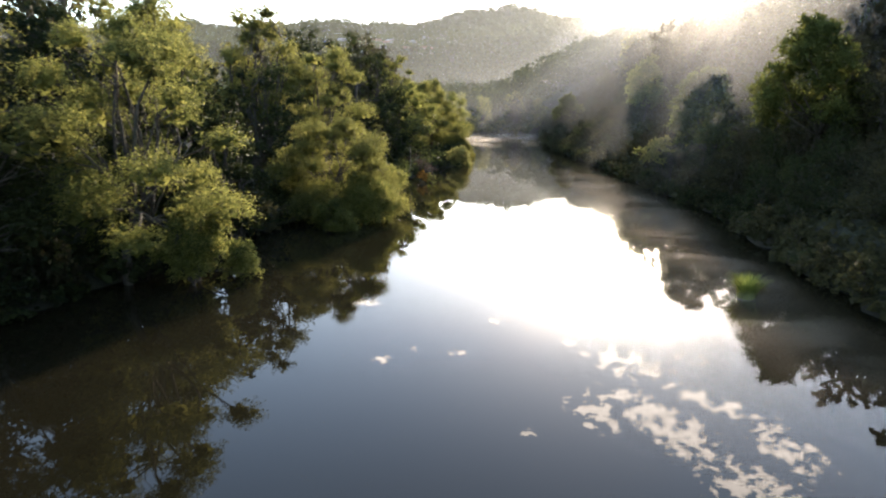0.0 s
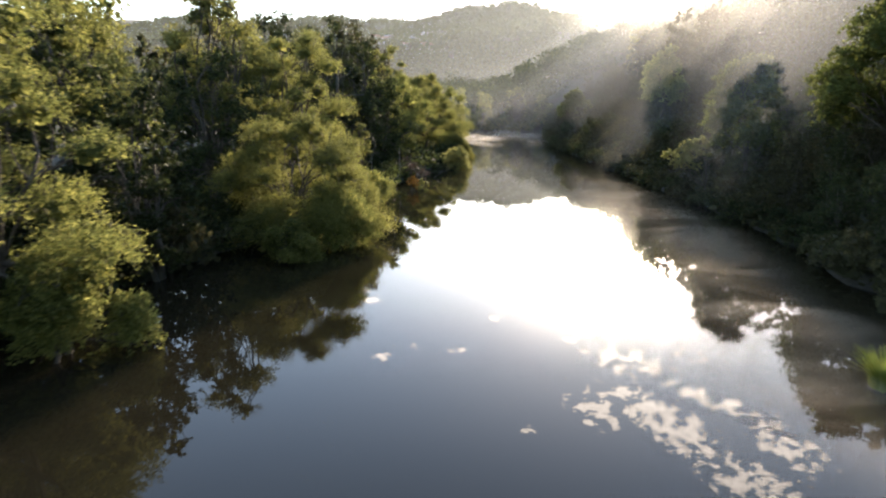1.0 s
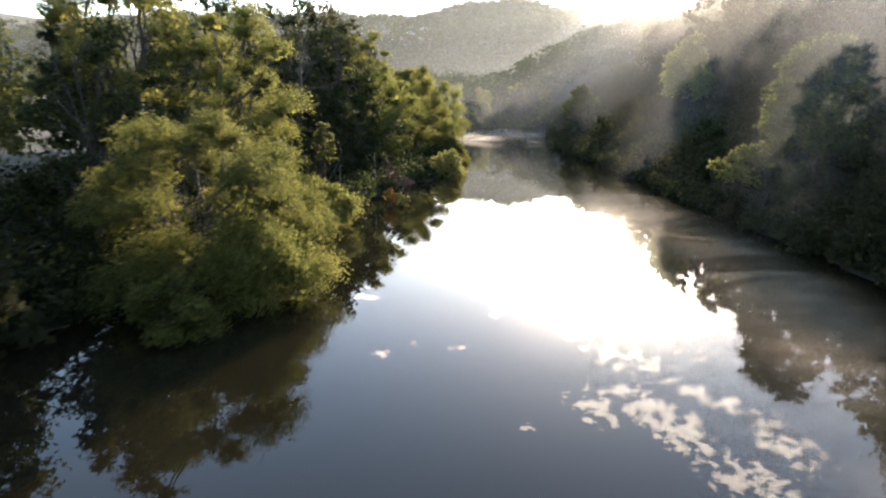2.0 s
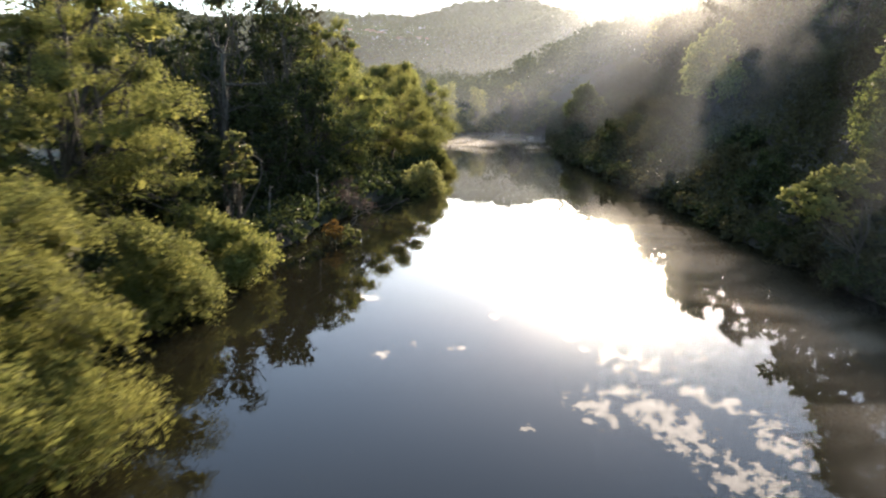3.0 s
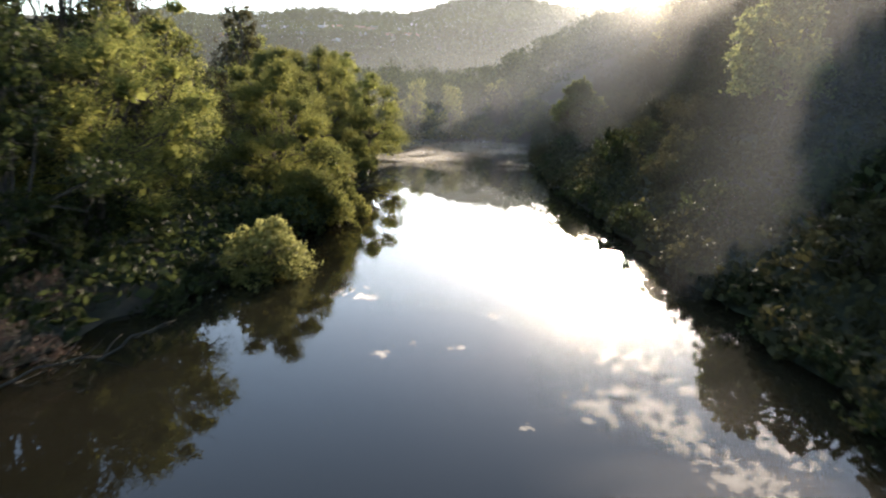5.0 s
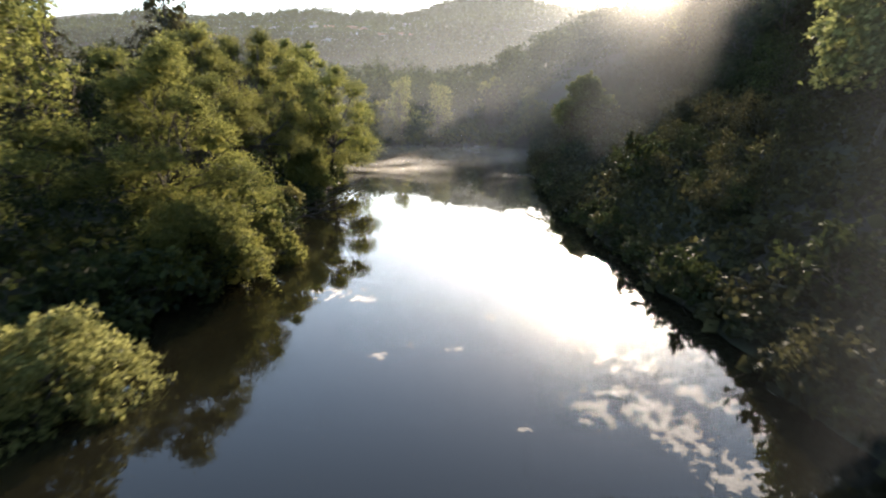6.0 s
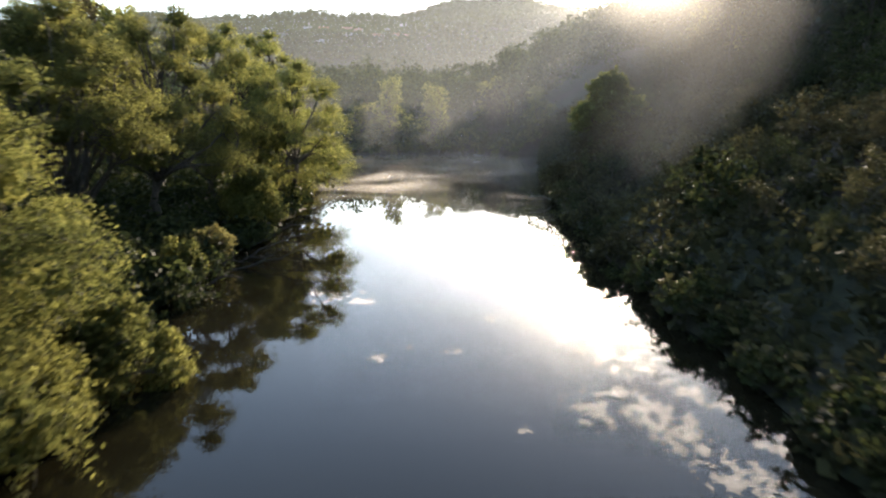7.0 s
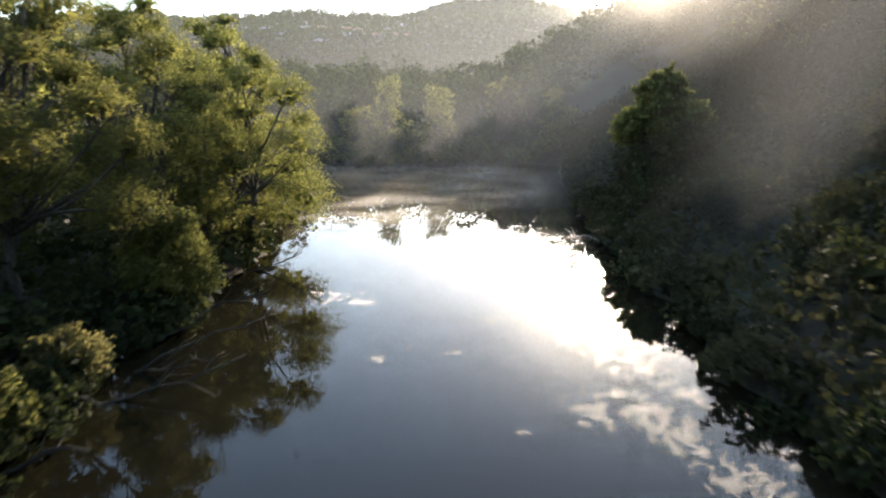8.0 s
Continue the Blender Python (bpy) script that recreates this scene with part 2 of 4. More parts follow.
# ---- plants ----
def tubes(branches, sides=6):
    """One mesh of tapered limbs: each branch is a row of points with radii."""
    vertices, faces = [], []
    for points, radii in branches:
        points = np.asarray(points, float)
        ways = np.gradient(points, axis=0)
        ways /= np.linalg.norm(ways, axis=1)[:, None] + 1e-9
        side = np.cross(ways, (0.31, 0.22, 0.92))
        side /= np.linalg.norm(side, axis=1)[:, None] + 1e-9
        other = np.cross(ways, side)
        start = len(vertices)
        for p, a, b, r in zip(points, side, other, radii):
            for k in range(sides):
                turn = 2 * math.pi * k / sides
                vertices.append(tuple(p + r * (a * math.cos(turn) + b * math.sin(turn))))
        for j in range(len(points) - 1):
            for k in range(sides):
                q = start + j * sides
                faces.append((q + k, q + (k + 1) % sides, q + sides + (k + 1) % sides, q + sides + k))
        faces.append(tuple(start + (len(points) - 1) * sides + k for k in range(sides)))
    return vertices, faces


def bent(rng, start, end, steps=6, bow=0.12, sag=0.0):
    start, end = np.asarray(start, float), np.asarray(end, float)
    k = np.linspace(0, 1, steps)[:, None]
    reach = np.linalg.norm(end - start)
    off = rng.normal(0, bow * reach, 3)
    line = start + (end - start) * k + off * np.sin(math.pi * k) + rng.normal(0, 0.018 * reach, (steps, 3)) * np.sin(math.pi * k)
    line[:, 2] += sag * reach * np.sin(math.pi * k[:, 0])
    return line


def leaves(rng, centres, length, width, droop=0.35, spread=1.0):
    """Vertices of small folded leaves, a diamond of two triangles each, at the given places."""
    count = len(centres)
    way = rng.normal(0, 1, (count, 3))
    way[:, 2] = way[:, 2] * 0.7 - droop
    way /= np.linalg.norm(way, axis=1)[:, None]
    side = np.cross(way, rng.normal(0, 1, (count, 3)))
    side /= np.linalg.norm(side, axis=1)[:, None] + 1e-9
    size = rng.uniform(0.65, 1.35, (count, 1)) * spread
    long, wide = way * length * size / 2, side * width * size / 2
    corners = np.stack([centres - long, centres + wide - long * 0.1, centres + long, centres - wide - long * 0.1], 1)
    return corners.reshape(-1, 3)


def leaf_object(name, corners, mat, parent):
    count = len(corners) // 4
    data = bpy.data.meshes.new(name)
    data.vertices.add(count * 4)
    data.vertices.foreach_set("co", corners.astype(np.float32).reshape(-1))
    data.loops.add(count * 4)
    data.loops.foreach_set("vertex_index", np.arange(count * 4, dtype=np.int32))
    data.polygons.add(count)
    data.polygons.foreach_set("loop_start", np.arange(count, dtype=np.int32) * 4)
    data.materials.append(mat)
    data.update(calc_edges=True)
    ob = new(name, data)
    ob.parent = parent
    return ob


def on_ball(rng, count):
    v = rng.normal(0, 1, (count, 3))
    return v / np.linalg.norm(v, axis=1)[:, None]


def lobe_leaves(rng, centre, radii, twigs, per_twig, twig_length):
    """Leaf places of one foliage mass: twigs that reach outwards from its shell, with gaps between them."""
    out = on_ball(rng, twigs)
    out[:, 2] = np.where(out[:, 2] < -0.35, -out[:, 2], out[:, 2])
    depth = rng.uniform(0.45, 1.0, (twigs, 1)) ** 0.6
    root = np.asarray(centre) + out * depth * radii
    way = out * 0.8 + rng.normal(0, 0.5, (twigs, 3)) + np.array([0, 0, -0.1])
    way /= np.linalg.norm(way, axis=1)[:, None]
    k = rng.uniform(-0.4, 1, (twigs, per_twig, 1))
    reach = twig_length * rng.uniform(0.5, 1.4, (twigs, 1, 1))
    spots = root[:, None] + way[:, None] * k * reach + rng.normal(0, 0.16 * twig_length, (twigs, per_twig, 3))
    spots[:, :, 2] -= 0.12 * twig_length * k[:, :, 0] ** 2
    return spots.reshape(-1, 3)


def tree_parts(name, seed, height, radius, mat, lean=(0.0, 0.0), lobes=12, leaf=(0.16, 0.07), count=18000, skirt=0.25, bare=0.0, stems=2, lobe_size=0.42, sprigs=4, spread=(0.35, 0.78), flat=(0.75, 1.0), core=0, dome=False, lift=0.0):
    """A tree at the origin: trunk with limbs, and a crown of foliage masses at the ends of the limbs."""
    rng = np.random.default_rng(seed)
    root = new(name)
    branches, masses = [], []
    fork = np.array([lean[0] * 0.3, lean[1] * 0.3, height * 0.16])
    trunk = 0.013 * height + 0.035
    feet = [rng.normal(0, 0.25, 3) * (1, 1, 0) * (stems > 1) for _ in range(stems)]
    tips = []
    for foot in feet:
        top = fork + rng.normal(0, 0.12 * radius, 3) * (1, 1, 0.2) + (0, 0, 0.12 * height * rng.random())
        branches.append((bent(rng, foot + (0, 0, -0.4), top, 5, 0.06), np.linspace(trunk * 1.25, trunk * 0.8, 5)))
        tips.append(top)
    golden = 2.39996
    for i in range(lobes):
        level = skirt + (1 - skirt) * (i + 0.5) / lobes
        wide = radius * (1.0 - 0.9 * max(0.0, level - 0.45) ** 1.5 / 0.55 ** 1.5 * 0.75) * rng.uniform(*spread)
        if dome:
            wide = radius * math.sqrt(max(0.1, 1 - ((level - 0.4) / 0.66) ** 2)) * rng.uniform(*spread)
        turn = i * golden + rng.uniform(-0.5, 0.5)
        size = radius * lobe_size * rng.uniform(0.75, 1.25) * (1.1 - 0.35 * level)
        centre = np.array([lean[0] * (0.5 + 0.5 * math.sin(level * 3)) + wide * math.cos(turn), lean[1] * level + wide * math.sin(turn), height * level - size * 0.6 * level])
        centre[2] = max(centre[2], size * 0.55 + lift)
        masses.append((centre, np.array([size, size, size * rng.uniform(*flat)])))
        start = tips[i % len(tips)]
        line = bent(rng, start, centre, 7, 0.10, 0.10)
        thick = trunk * rng.uniform(0.35, 0.55)
        branches.append((line, np.linspace(thick, thick * 0.3, 7)))
        for _ in range(sprigs):
            at = line[rng.integers(3, 7)]
            end = centre + on_ball(rng, 1)[0] * size * rng.uniform(0.7, 1.12)
            branches.append((bent(rng, at, end, 5, 0.12, 0.05), np.linspace(thick * 0.35, 0.006, 5)))
            if rng.random() < bare:
                far = end + (end - centre) * 0.6
                branches.append((bent(rng, end, far, 4, 0.15), np.linspace(0.014, 0.004, 4)))
    mesh = tubes(branches, 5 if sprigs > 2 else 4)
    part_trunk = mesh_object("trunk", mesh[0], mesh[1], BARK, root, smooth=True)
    volume = np.array([m[1].prod() ** (2 / 3) for m in masses])
    share = (volume / volume.sum() * count).astype(int)
    per = 14
    spots = np.concatenate([lobe_leaves(rng, c, r, max(4, n // per), per, r[0] * 0.42) for (c, r), n in zip(masses, share)])
    corners = leaves(rng, spots, leaf[0], leaf[1])
    if core:
        # oversized leaves added deep inside the crown to block light and darken it
        deep = np.concatenate([c + on_ball(rng, core) * r * rng.uniform(0.2, 0.62, (core, 1)) for c, r in masses])
        corners = np.concatenate([corners, leaves(rng, deep, min(radius * lobe_size * 0.34, 0.36), min(radius * lobe_size * 0.25, 0.26))])
    leaf_object("crown", corners, mat, root)
    return root


def plant(x, y, name="willow_tree", label="", category="tree", group="", **how):
    root = tree_parts(name, int(abs(x * 131 + y * 17)) + 5, **how)
    root.matrix_basis = pose(x, y, max(float(land(x, y)), -0.35) - 0.05)
    return tagged(root, label, category, group)


WILLOW_LABEL = "bushy yellow-green willow leaning over the water, sunlit"
LEFT_TREES = [
    # x, y, height, radius, lean to the river, leaves, how low the crown begins
    (-15.0, 23.6, 8.4, 3.3, 0.6, 30000, 0.14),
    (-19.5, 19.0, 10.0, 4.2, 0.4, 24000, 0.42),
    (-17.8, 31.5, 9.4, 3.6, 0.3, 20000, 0.40),
    (-10.8, 36.0, 5.4, 3.2, 0.8, 52000, 0.16),
    (-12.8, 46.8, 8.9, 3.3, 0.5, 34000, 0.14),
    (-15.8, 43.3, 10.4, 3.4, 0.0, 22000, 0.35),
    (-9.6, 67.0, 7.0, 3.6, 0.9, 24000, 0.14),
    (-9.8, 72.0, 9.6, 2.6, 0.0, 16000, 0.25),
    (-6.3, 76.0, 6.6, 3.1, 0.5, 34000, 0.18),
    (-8.0, 84.0, 7.6, 3.0, 0.5, 26000, 0.5),
    (-7.4, 89.2, 8.2, 3.1, 0.6, 28000, 0.30),
    (-7.0, 94.8, 8.4, 2.9, 0.4, 26000, 0.25),
    (-4.9, 98.5, 7.2, 3.4, 0.7, 36000, 0.14),
    (-6.8, 103.4, 9.0, 2.8, 0.0, 20000, 0.25),
    (-9.2, 108.6, 8.4, 2.8, 0.0, 14000, 0.15),
]
for x, y, height, radius, lean, count, skirt in LEFT_TREES:
    near = x > -15.5 and count > 23000
    plant(x, y, label=WILLOW_LABEL if near else "yellow-green willow on the wooded river bank", group="willows on the bank", height=height, radius=radius, mat=WILLOW, lean=(lean, 0),
          count=int(count * (1.8 if near else 1.0)), lobes=27, skirt=skirt, bare=0.4, lobe_size=0.29, spread=(0.4, 1.0), flat=(0.55, 0.85), leaf=(0.072, 0.029) if count > 50000 else (0.086, 0.034) if near else (0.13, 0.055), core=42, lift=0.5)
# dark-leaved alders, several added to fill the shaded gaps between the willows
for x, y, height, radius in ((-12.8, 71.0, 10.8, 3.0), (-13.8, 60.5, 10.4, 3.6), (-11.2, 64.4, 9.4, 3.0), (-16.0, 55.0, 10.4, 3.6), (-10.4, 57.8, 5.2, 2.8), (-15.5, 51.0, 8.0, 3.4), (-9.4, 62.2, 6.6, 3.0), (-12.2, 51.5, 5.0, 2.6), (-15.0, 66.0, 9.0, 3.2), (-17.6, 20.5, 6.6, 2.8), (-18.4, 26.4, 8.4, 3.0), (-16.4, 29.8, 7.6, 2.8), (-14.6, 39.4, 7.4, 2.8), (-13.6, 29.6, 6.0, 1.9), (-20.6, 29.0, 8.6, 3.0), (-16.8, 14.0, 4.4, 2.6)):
    plant(x, y, "alder_tree", "riverside alder with leaf colour darkened for the shade among the willows", height=height, radius=radius, mat=SHADED_ALDER, count=9000, core=30, lobes=22, skirt=0.10, lobe_size=0.29, spread=(0.4, 0.9), flat=(0.6, 0.9))

# single plants and wood along the water
plant(-3.4, 65.2, "round_bush", "round bright yellow-green bush at the water's edge", "bush", height=2.2, radius=1.5, mat=YELLOW, count=12000, lobes=14, skirt=0.1, stems=4, leaf=(0.11, 0.05), lobe_size=0.4)
plant(-4.25, 85.4, "ochre_bush", "low ochre-yellow bush among fallen twigs on the bank", "bush", height=1.15, radius=0.9, mat=YELLOW, count=4500, lobes=9, skirt=0.1, stems=4, leaf=(0.10, 0.045), lobe_size=0.42)
plant(-4.3, 83.3, "round_bush", "small yellow-green bush beside the water", "bush", height=1.2, radius=0.8, mat=WILLOW, count=6000, lobes=10, skirt=0.1, stems=4, leaf=(0.11, 0.05), lobe_size=0.42)
plant(-5.75, 51.5, "waterside_plant", "bright yellow-green leafy plant on a muddy point", "plant", height=0.85, radius=0.45, mat=MAPLE, count=900, lobes=8, skirt=0.1, stems=4, leaf=(0.13, 0.07), lobe_size=0.42)
plant(-6.35, 51.3, "waterside_plant", "rusty red-brown leafy plant on a muddy point", "plant", height=0.8, radius=0.5, mat=RUST, count=900, lobes=8, skirt=0.1, stems=4, leaf=(0.12, 0.06), lobe_size=0.42)
plant(-7.7, 51.4, "waterside_plant", "small yellow-green plant at the foot of a dead stem", "plant", height=0.5, radius=0.4, mat=MAPLE, count=400, lobes=6, skirt=0.1, stems=3, leaf=(0.12, 0.06), lobe_size=0.42)
plant(-8.9, 52.2, "waterside_plant", "small yellow-green plant at the foot of a dead stem", "plant", height=0.7, radius=0.35, mat=MAPLE, count=350, lobes=6, skirt=0.1, stems=3, leaf=(0.12, 0.06), lobe_size=0.42)
plant(-9.6, 50.0, "elder_bush", "leafy bright green bush catching light in the dark wood", "bush", height=4.2, radius=0.8, mat=MAPLE, count=3600, lobes=13, skirt=0.55, stems=3, leaf=(0.13, 0.065), lobe_size=0.36, lean=(0.3, 0))
plant(-10.9, 58.5, "sapling", "slender sapling with a few sunlit leaf sprays", "tree", height=3.4, radius=0.9, mat=MAPLE, count=700, lobes=7, skirt=0.6, stems=1, leaf=(0.16, 0.08), lobe_size=0.3)
plant(-6.6, 57.6, "dry_bush", "heap of dry brown brushwood on the dark shore", "bush", height=1.3, radius=1.2, mat=DRY, count=1600, lobes=10, skirt=0.05, stems=5, sprigs=9, bare=0.6, leaf=(0.09, 0.035), lobe_size=0.45)
plant(-7.3, 60.2, "dry_bush", "heap of dry brown brushwood on the dark shore", "bush", height=1.1, radius=1.1, mat=DRY, count=1200, lobes=9, skirt=0.05, stems=5, sprigs=9, bare=0.6, leaf=(0.09, 0.035), lobe_size=0.45)
plant(-9.2, 46.2, "willow_bush", "low willow thicket drooping into the river", "bush", height=2.3, radius=1.5, mat=WILLOW, count=16000, lobes=10, skirt=0.2, stems=4, lean=(0.5, 0), leaf=(0.10, 0.043), lobe_size=0.42, core=60, lift=0.3)
plant(-9.5, 42.3, "willow_bush", "broad willow thicket spreading low over the water", "bush", height=2.9, radius=1.6, mat=WILLOW, count=24000, lobes=13, skirt=0.2, stems=4, lean=(0.5, 0), leaf=(0.080, 0.032), lobe_size=0.42, core=60, lift=0.3)
plant(-8.9, 35.2, "willow_bush", "low willow thicket drooping into the river", "bush", height=2.7, radius=1.9, mat=WILLOW, count=46000, lobes=13, skirt=0.2, stems=4, lean=(0.5, 0), leaf=(0.070, 0.028), lobe_size=0.42, core=60, lift=0.3)
plant(-10.2, 32.4, "willow_bush", "small willow bush at the foot of the bank", "bush", height=1.8, radius=1.2, mat=WILLOW, count=16000, lobes=9, skirt=0.2, stems=4, lean=(0.3, 0), leaf=(0.08, 0.034), lobe_size=0.42, core=50, lift=0.1)
plant(-12.9, 23.4, "willow_bush", "low willow thicket drooping into the river", "bush", height=2.8, radius=1.6, mat=WILLOW, count=17600, lobes=10, skirt=0.25, stems=4, lean=(0.4, 0), leaf=(0.10, 0.043), lobe_size=0.42, core=60, lift=0.4)
plant(-3.0, 76.0, "willow_bush", "low willow thicket drooping into the river", "bush", height=2.1, radius=1.3, mat=WILLOW, count=15000, lobes=9, skirt=0.2, stems=4, lean=(0.4, 0), leaf=(0.10, 0.043), lobe_size=0.42, core=60, lift=0.2)
plant(-4.0, 72.6, "willow_bush", "broad willow thicket spreading low over the water", "bush", height=2.6, radius=1.9, mat=WILLOW, count=22000, lobes=11, skirt=0.2, stems=4, lean=(0.6, 0), leaf=(0.10, 0.043), lobe_size=0.42, core=60, lift=0.2)
plant(-4.3, 90.3, "willow_bush", "low willow thicket drooping into the river", "bush", height=2.6, radius=1.5, mat=WILLOW, count=16000, lobes=9, skirt=0.25, stems=4, lean=(0.3, 0), leaf=(0.10, 0.043), lobe_size=0.42, core=60, lift=0.4)
plant(17.0, 75.5, "maple_tree", "bright yellow-green maple catching the sun on the slope", height=7.2, radius=2.5, mat=MAPLE, count=9000, lobes=14, skirt=0.3, leaf=(0.22, 0.15))
plant(12.9, 46.8, "maple_tree", "broad green maple on the slope, leaves darkened so its rim reads sunlit", height=6.6, radius=2.6, mat=SHADED_MAPLE, count=20000, lobes=16, skirt=0.25, lean=(-0.6, 0), leaf=(0.13, 0.085), lobe_size=0.36, core=70)
plant(10.6, 46.0, "maple_sapling", "slender maple reaching a leafy bough over the river", height=3.4, radius=1.5, mat=MAPLE, count=3200, lobes=11, skirt=0.55, stems=1, lean=(-1.9, 0), leaf=(0.13, 0.085), lobe_size=0.30, spread=(0.3, 1.0))
plant(15.5, 40.0, "maple_tree", "tall green maple with leaf colour darkened for its shaded crown", height=7.8, radius=3.2, mat=SHADED_MAPLE, count=24000, lobes=18, skirt=0.25, leaf=(0.15, 0.095), lobe_size=0.36, core=70)
plant(14.6, 108.0, "maple_tree", "bright yellow-green maple catching the sun on the slope", height=5.2, radius=2.1, mat=MAPLE, count=12000, lobes=12, skirt=0.3, leaf=(0.26, 0.17))
plant(10.5, 148.0, "pale_willow", "pale grey-green willow in the hazy far wood", height=7.0, radius=2.8, mat=WILLOW, count=5000, lobes=12, skirt=0.3, leaf=(0.3, 0.16))


def limb(parent, points, thick, thin, mat=DEAD_WOOD, name="limb"):
    """A bare tapered branch as a part."""
    mesh = tubes([(points, np.linspace(thick, thin, len(points)))], 6)
    return mesh_object(name, mesh[0], mesh[1], mat, parent, smooth=True)


def dead_tree(x, y):
    g = np.random.default_rng(31)
    root = new("dead_tree")
    fork = np.array([-0.15, 0.2, 7.2 - float(land(x, y))])
    limb(root, bent(g, (0, 0, -0.4), fork, 9, 0.02), 0.17, 0.09, BARK, "trunk")
    for start, end, thick in ((1.0, (-0.5, -0.4, 8.3), 0.07), (1.0, (0.25, 0.1, 9.0), 0.06), (1.0, (1.0, 0, 7.8), 0.06), (0.92, (0.35, -0.1, 7.9), 0.03), (0.8, (1.7, 0.1, 5.9), 0.07), (0.72, (-1.2, 0.2, 6.4), 0.05),
                              (0.62, (1.0, 0.3, 5.2), 0.04), (0.55, (-0.9, -0.3, 4.6), 0.04)):
        at, tip = fork * start, np.array(end) - (0, 0, float(land(x, y)))
        line = bent(g, at, tip, 7, 0.10, 0.06)
        bough = limb(root, line, thick, 0.015, BARK)
        for _ in range(4):
            spot = line[g.integers(2, 6)]
            way = (tip - at) / np.linalg.norm(tip - at) + g.normal(0, 0.6, 3)
            limb(bough, bent(g, spot, spot + way * g.uniform(0.25, 0.6), 5, 0.12), 0.016, 0.005, BARK, "twig")
    root.matrix_basis = pose(x, y, float(land(x, y)))
    tagged(root, "bare dead tree with forked crooked limbs", "dead tree")


dead_tree(-11.6, 56.1)


def dead_sapling(x, y, tall, lean, seed):
    """A thin barkless stem with a crook and a few stubs, rooted at the water's edge."""
    g = np.random.default_rng(seed)
    root = new("dead_sapling")
    line = bent(g, (0, 0, -0.3), (lean, 0.1, tall), 9, 0.07)
    limb(root, line, 0.04, 0.016, DEAD_WOOD, "trunk")
    for k in (4, 6, 7):
        way = g.normal(0, 0.25, 3) + (0, 0, 0.15)
        limb(root, bent(g, line[k], line[k] + way, 4, 0.1), 0.016, 0.006, DEAD_WOOD, "stub")
    root.matrix_basis = pose(x, y, float(land(x, y)))
    tagged(root, "thin pale dead stem standing crooked at the water's edge", "dead tree")


dead_sapling(-7.65, 53.4, 2.4, 0.3, 32)
dead_sapling(-9.25, 52.8, 1.6, 0.15, 33)


def snag(x, y, z, heading, length, count, seed, label, mat=DEAD_WOOD):
    """A fallen branch lying half in the water, with its twigs."""
    g = np.random.default_rng(seed)
    root = new("fallen_branch")
    line = bent(g, (0, 0, -0.15), (length, 0, 0.35 * length * g.uniform(0.3, 1)), 8, 0.07, 0.05)
    limb(root, line, 0.045, 0.014, mat, "stem")
    for _ in range(count):
        spot = line[g.integers(2, 8)]
        way = np.array([0.7, g.normal(0, 0.7), g.normal(0.35, 0.5)])
        limb(root, bent(g, spot, spot + way * g.uniform(0.2, 0.55) * length * 0.6, 5, 0.12), 0.016, 0.005, mat, "twig")
    root.matrix_basis = pose(x, y, z, 0, 0, heading)
    tagged(root, label, "fallen branch")


snag(-3.4, 89.6, 0.1, -10, 2.3, 9, 41, "bare dark branch reaching out over the water", DARK_WOOD)
snag(-3.9, 84.6, 0.05, -35, 1.8, 8, 42, "tangle of fallen twigs in the shallow water", DARK_WOOD)
snag(-4.2, 88.0, 0.05, 20, 1.6, 7, 43, "tangle of fallen twigs in the shallow water", DARK_WOOD)
snag(-3.7, 82.4, 0.05, 10, 1.5, 8, 48, "tangle of fallen twigs in the shallow water", DARK_WOOD)
snag(-3.8, 86.6, 0.08, -15, 2.0, 10, 49, "tangle of fallen twigs in the shallow water", DARK_WOOD)
snag(-3.4, 95.0, 0.08, -5, 1.9, 8, 50, "bare dark branch reaching out over the water", DARK_WOOD)
snag(-3.6, 84.9, 0.1, 16, 3.0, 6, 61, "long dark branch with bare twigs fallen into the water", DARK_WOOD)
snag(-3.3, 86.4, 0.1, 28, 2.8, 5, 62, "long dark branch with bare twigs fallen into the water", DARK_WOOD)
snag(9.9, 99.4, 0.15, 195, 1.7, 10, 44, "pale bleached driftwood branch at the water's edge")
snag(-6.5, 56.2, 0.02, 25, 2.4, 5, 45, "dark fallen branch lying in the shallow water", DARK_WOOD)
snag(-5.3, 58.4, 0.02, 34, 1.7, 4, 46, "dark fallen branch lying in the shallow water", DARK_WOOD)
snag(-6.9, 53.2, 0.05, 40, 1.4, 6, 47, "dark fallen branch lying in the shallow water", DARK_WOOD)


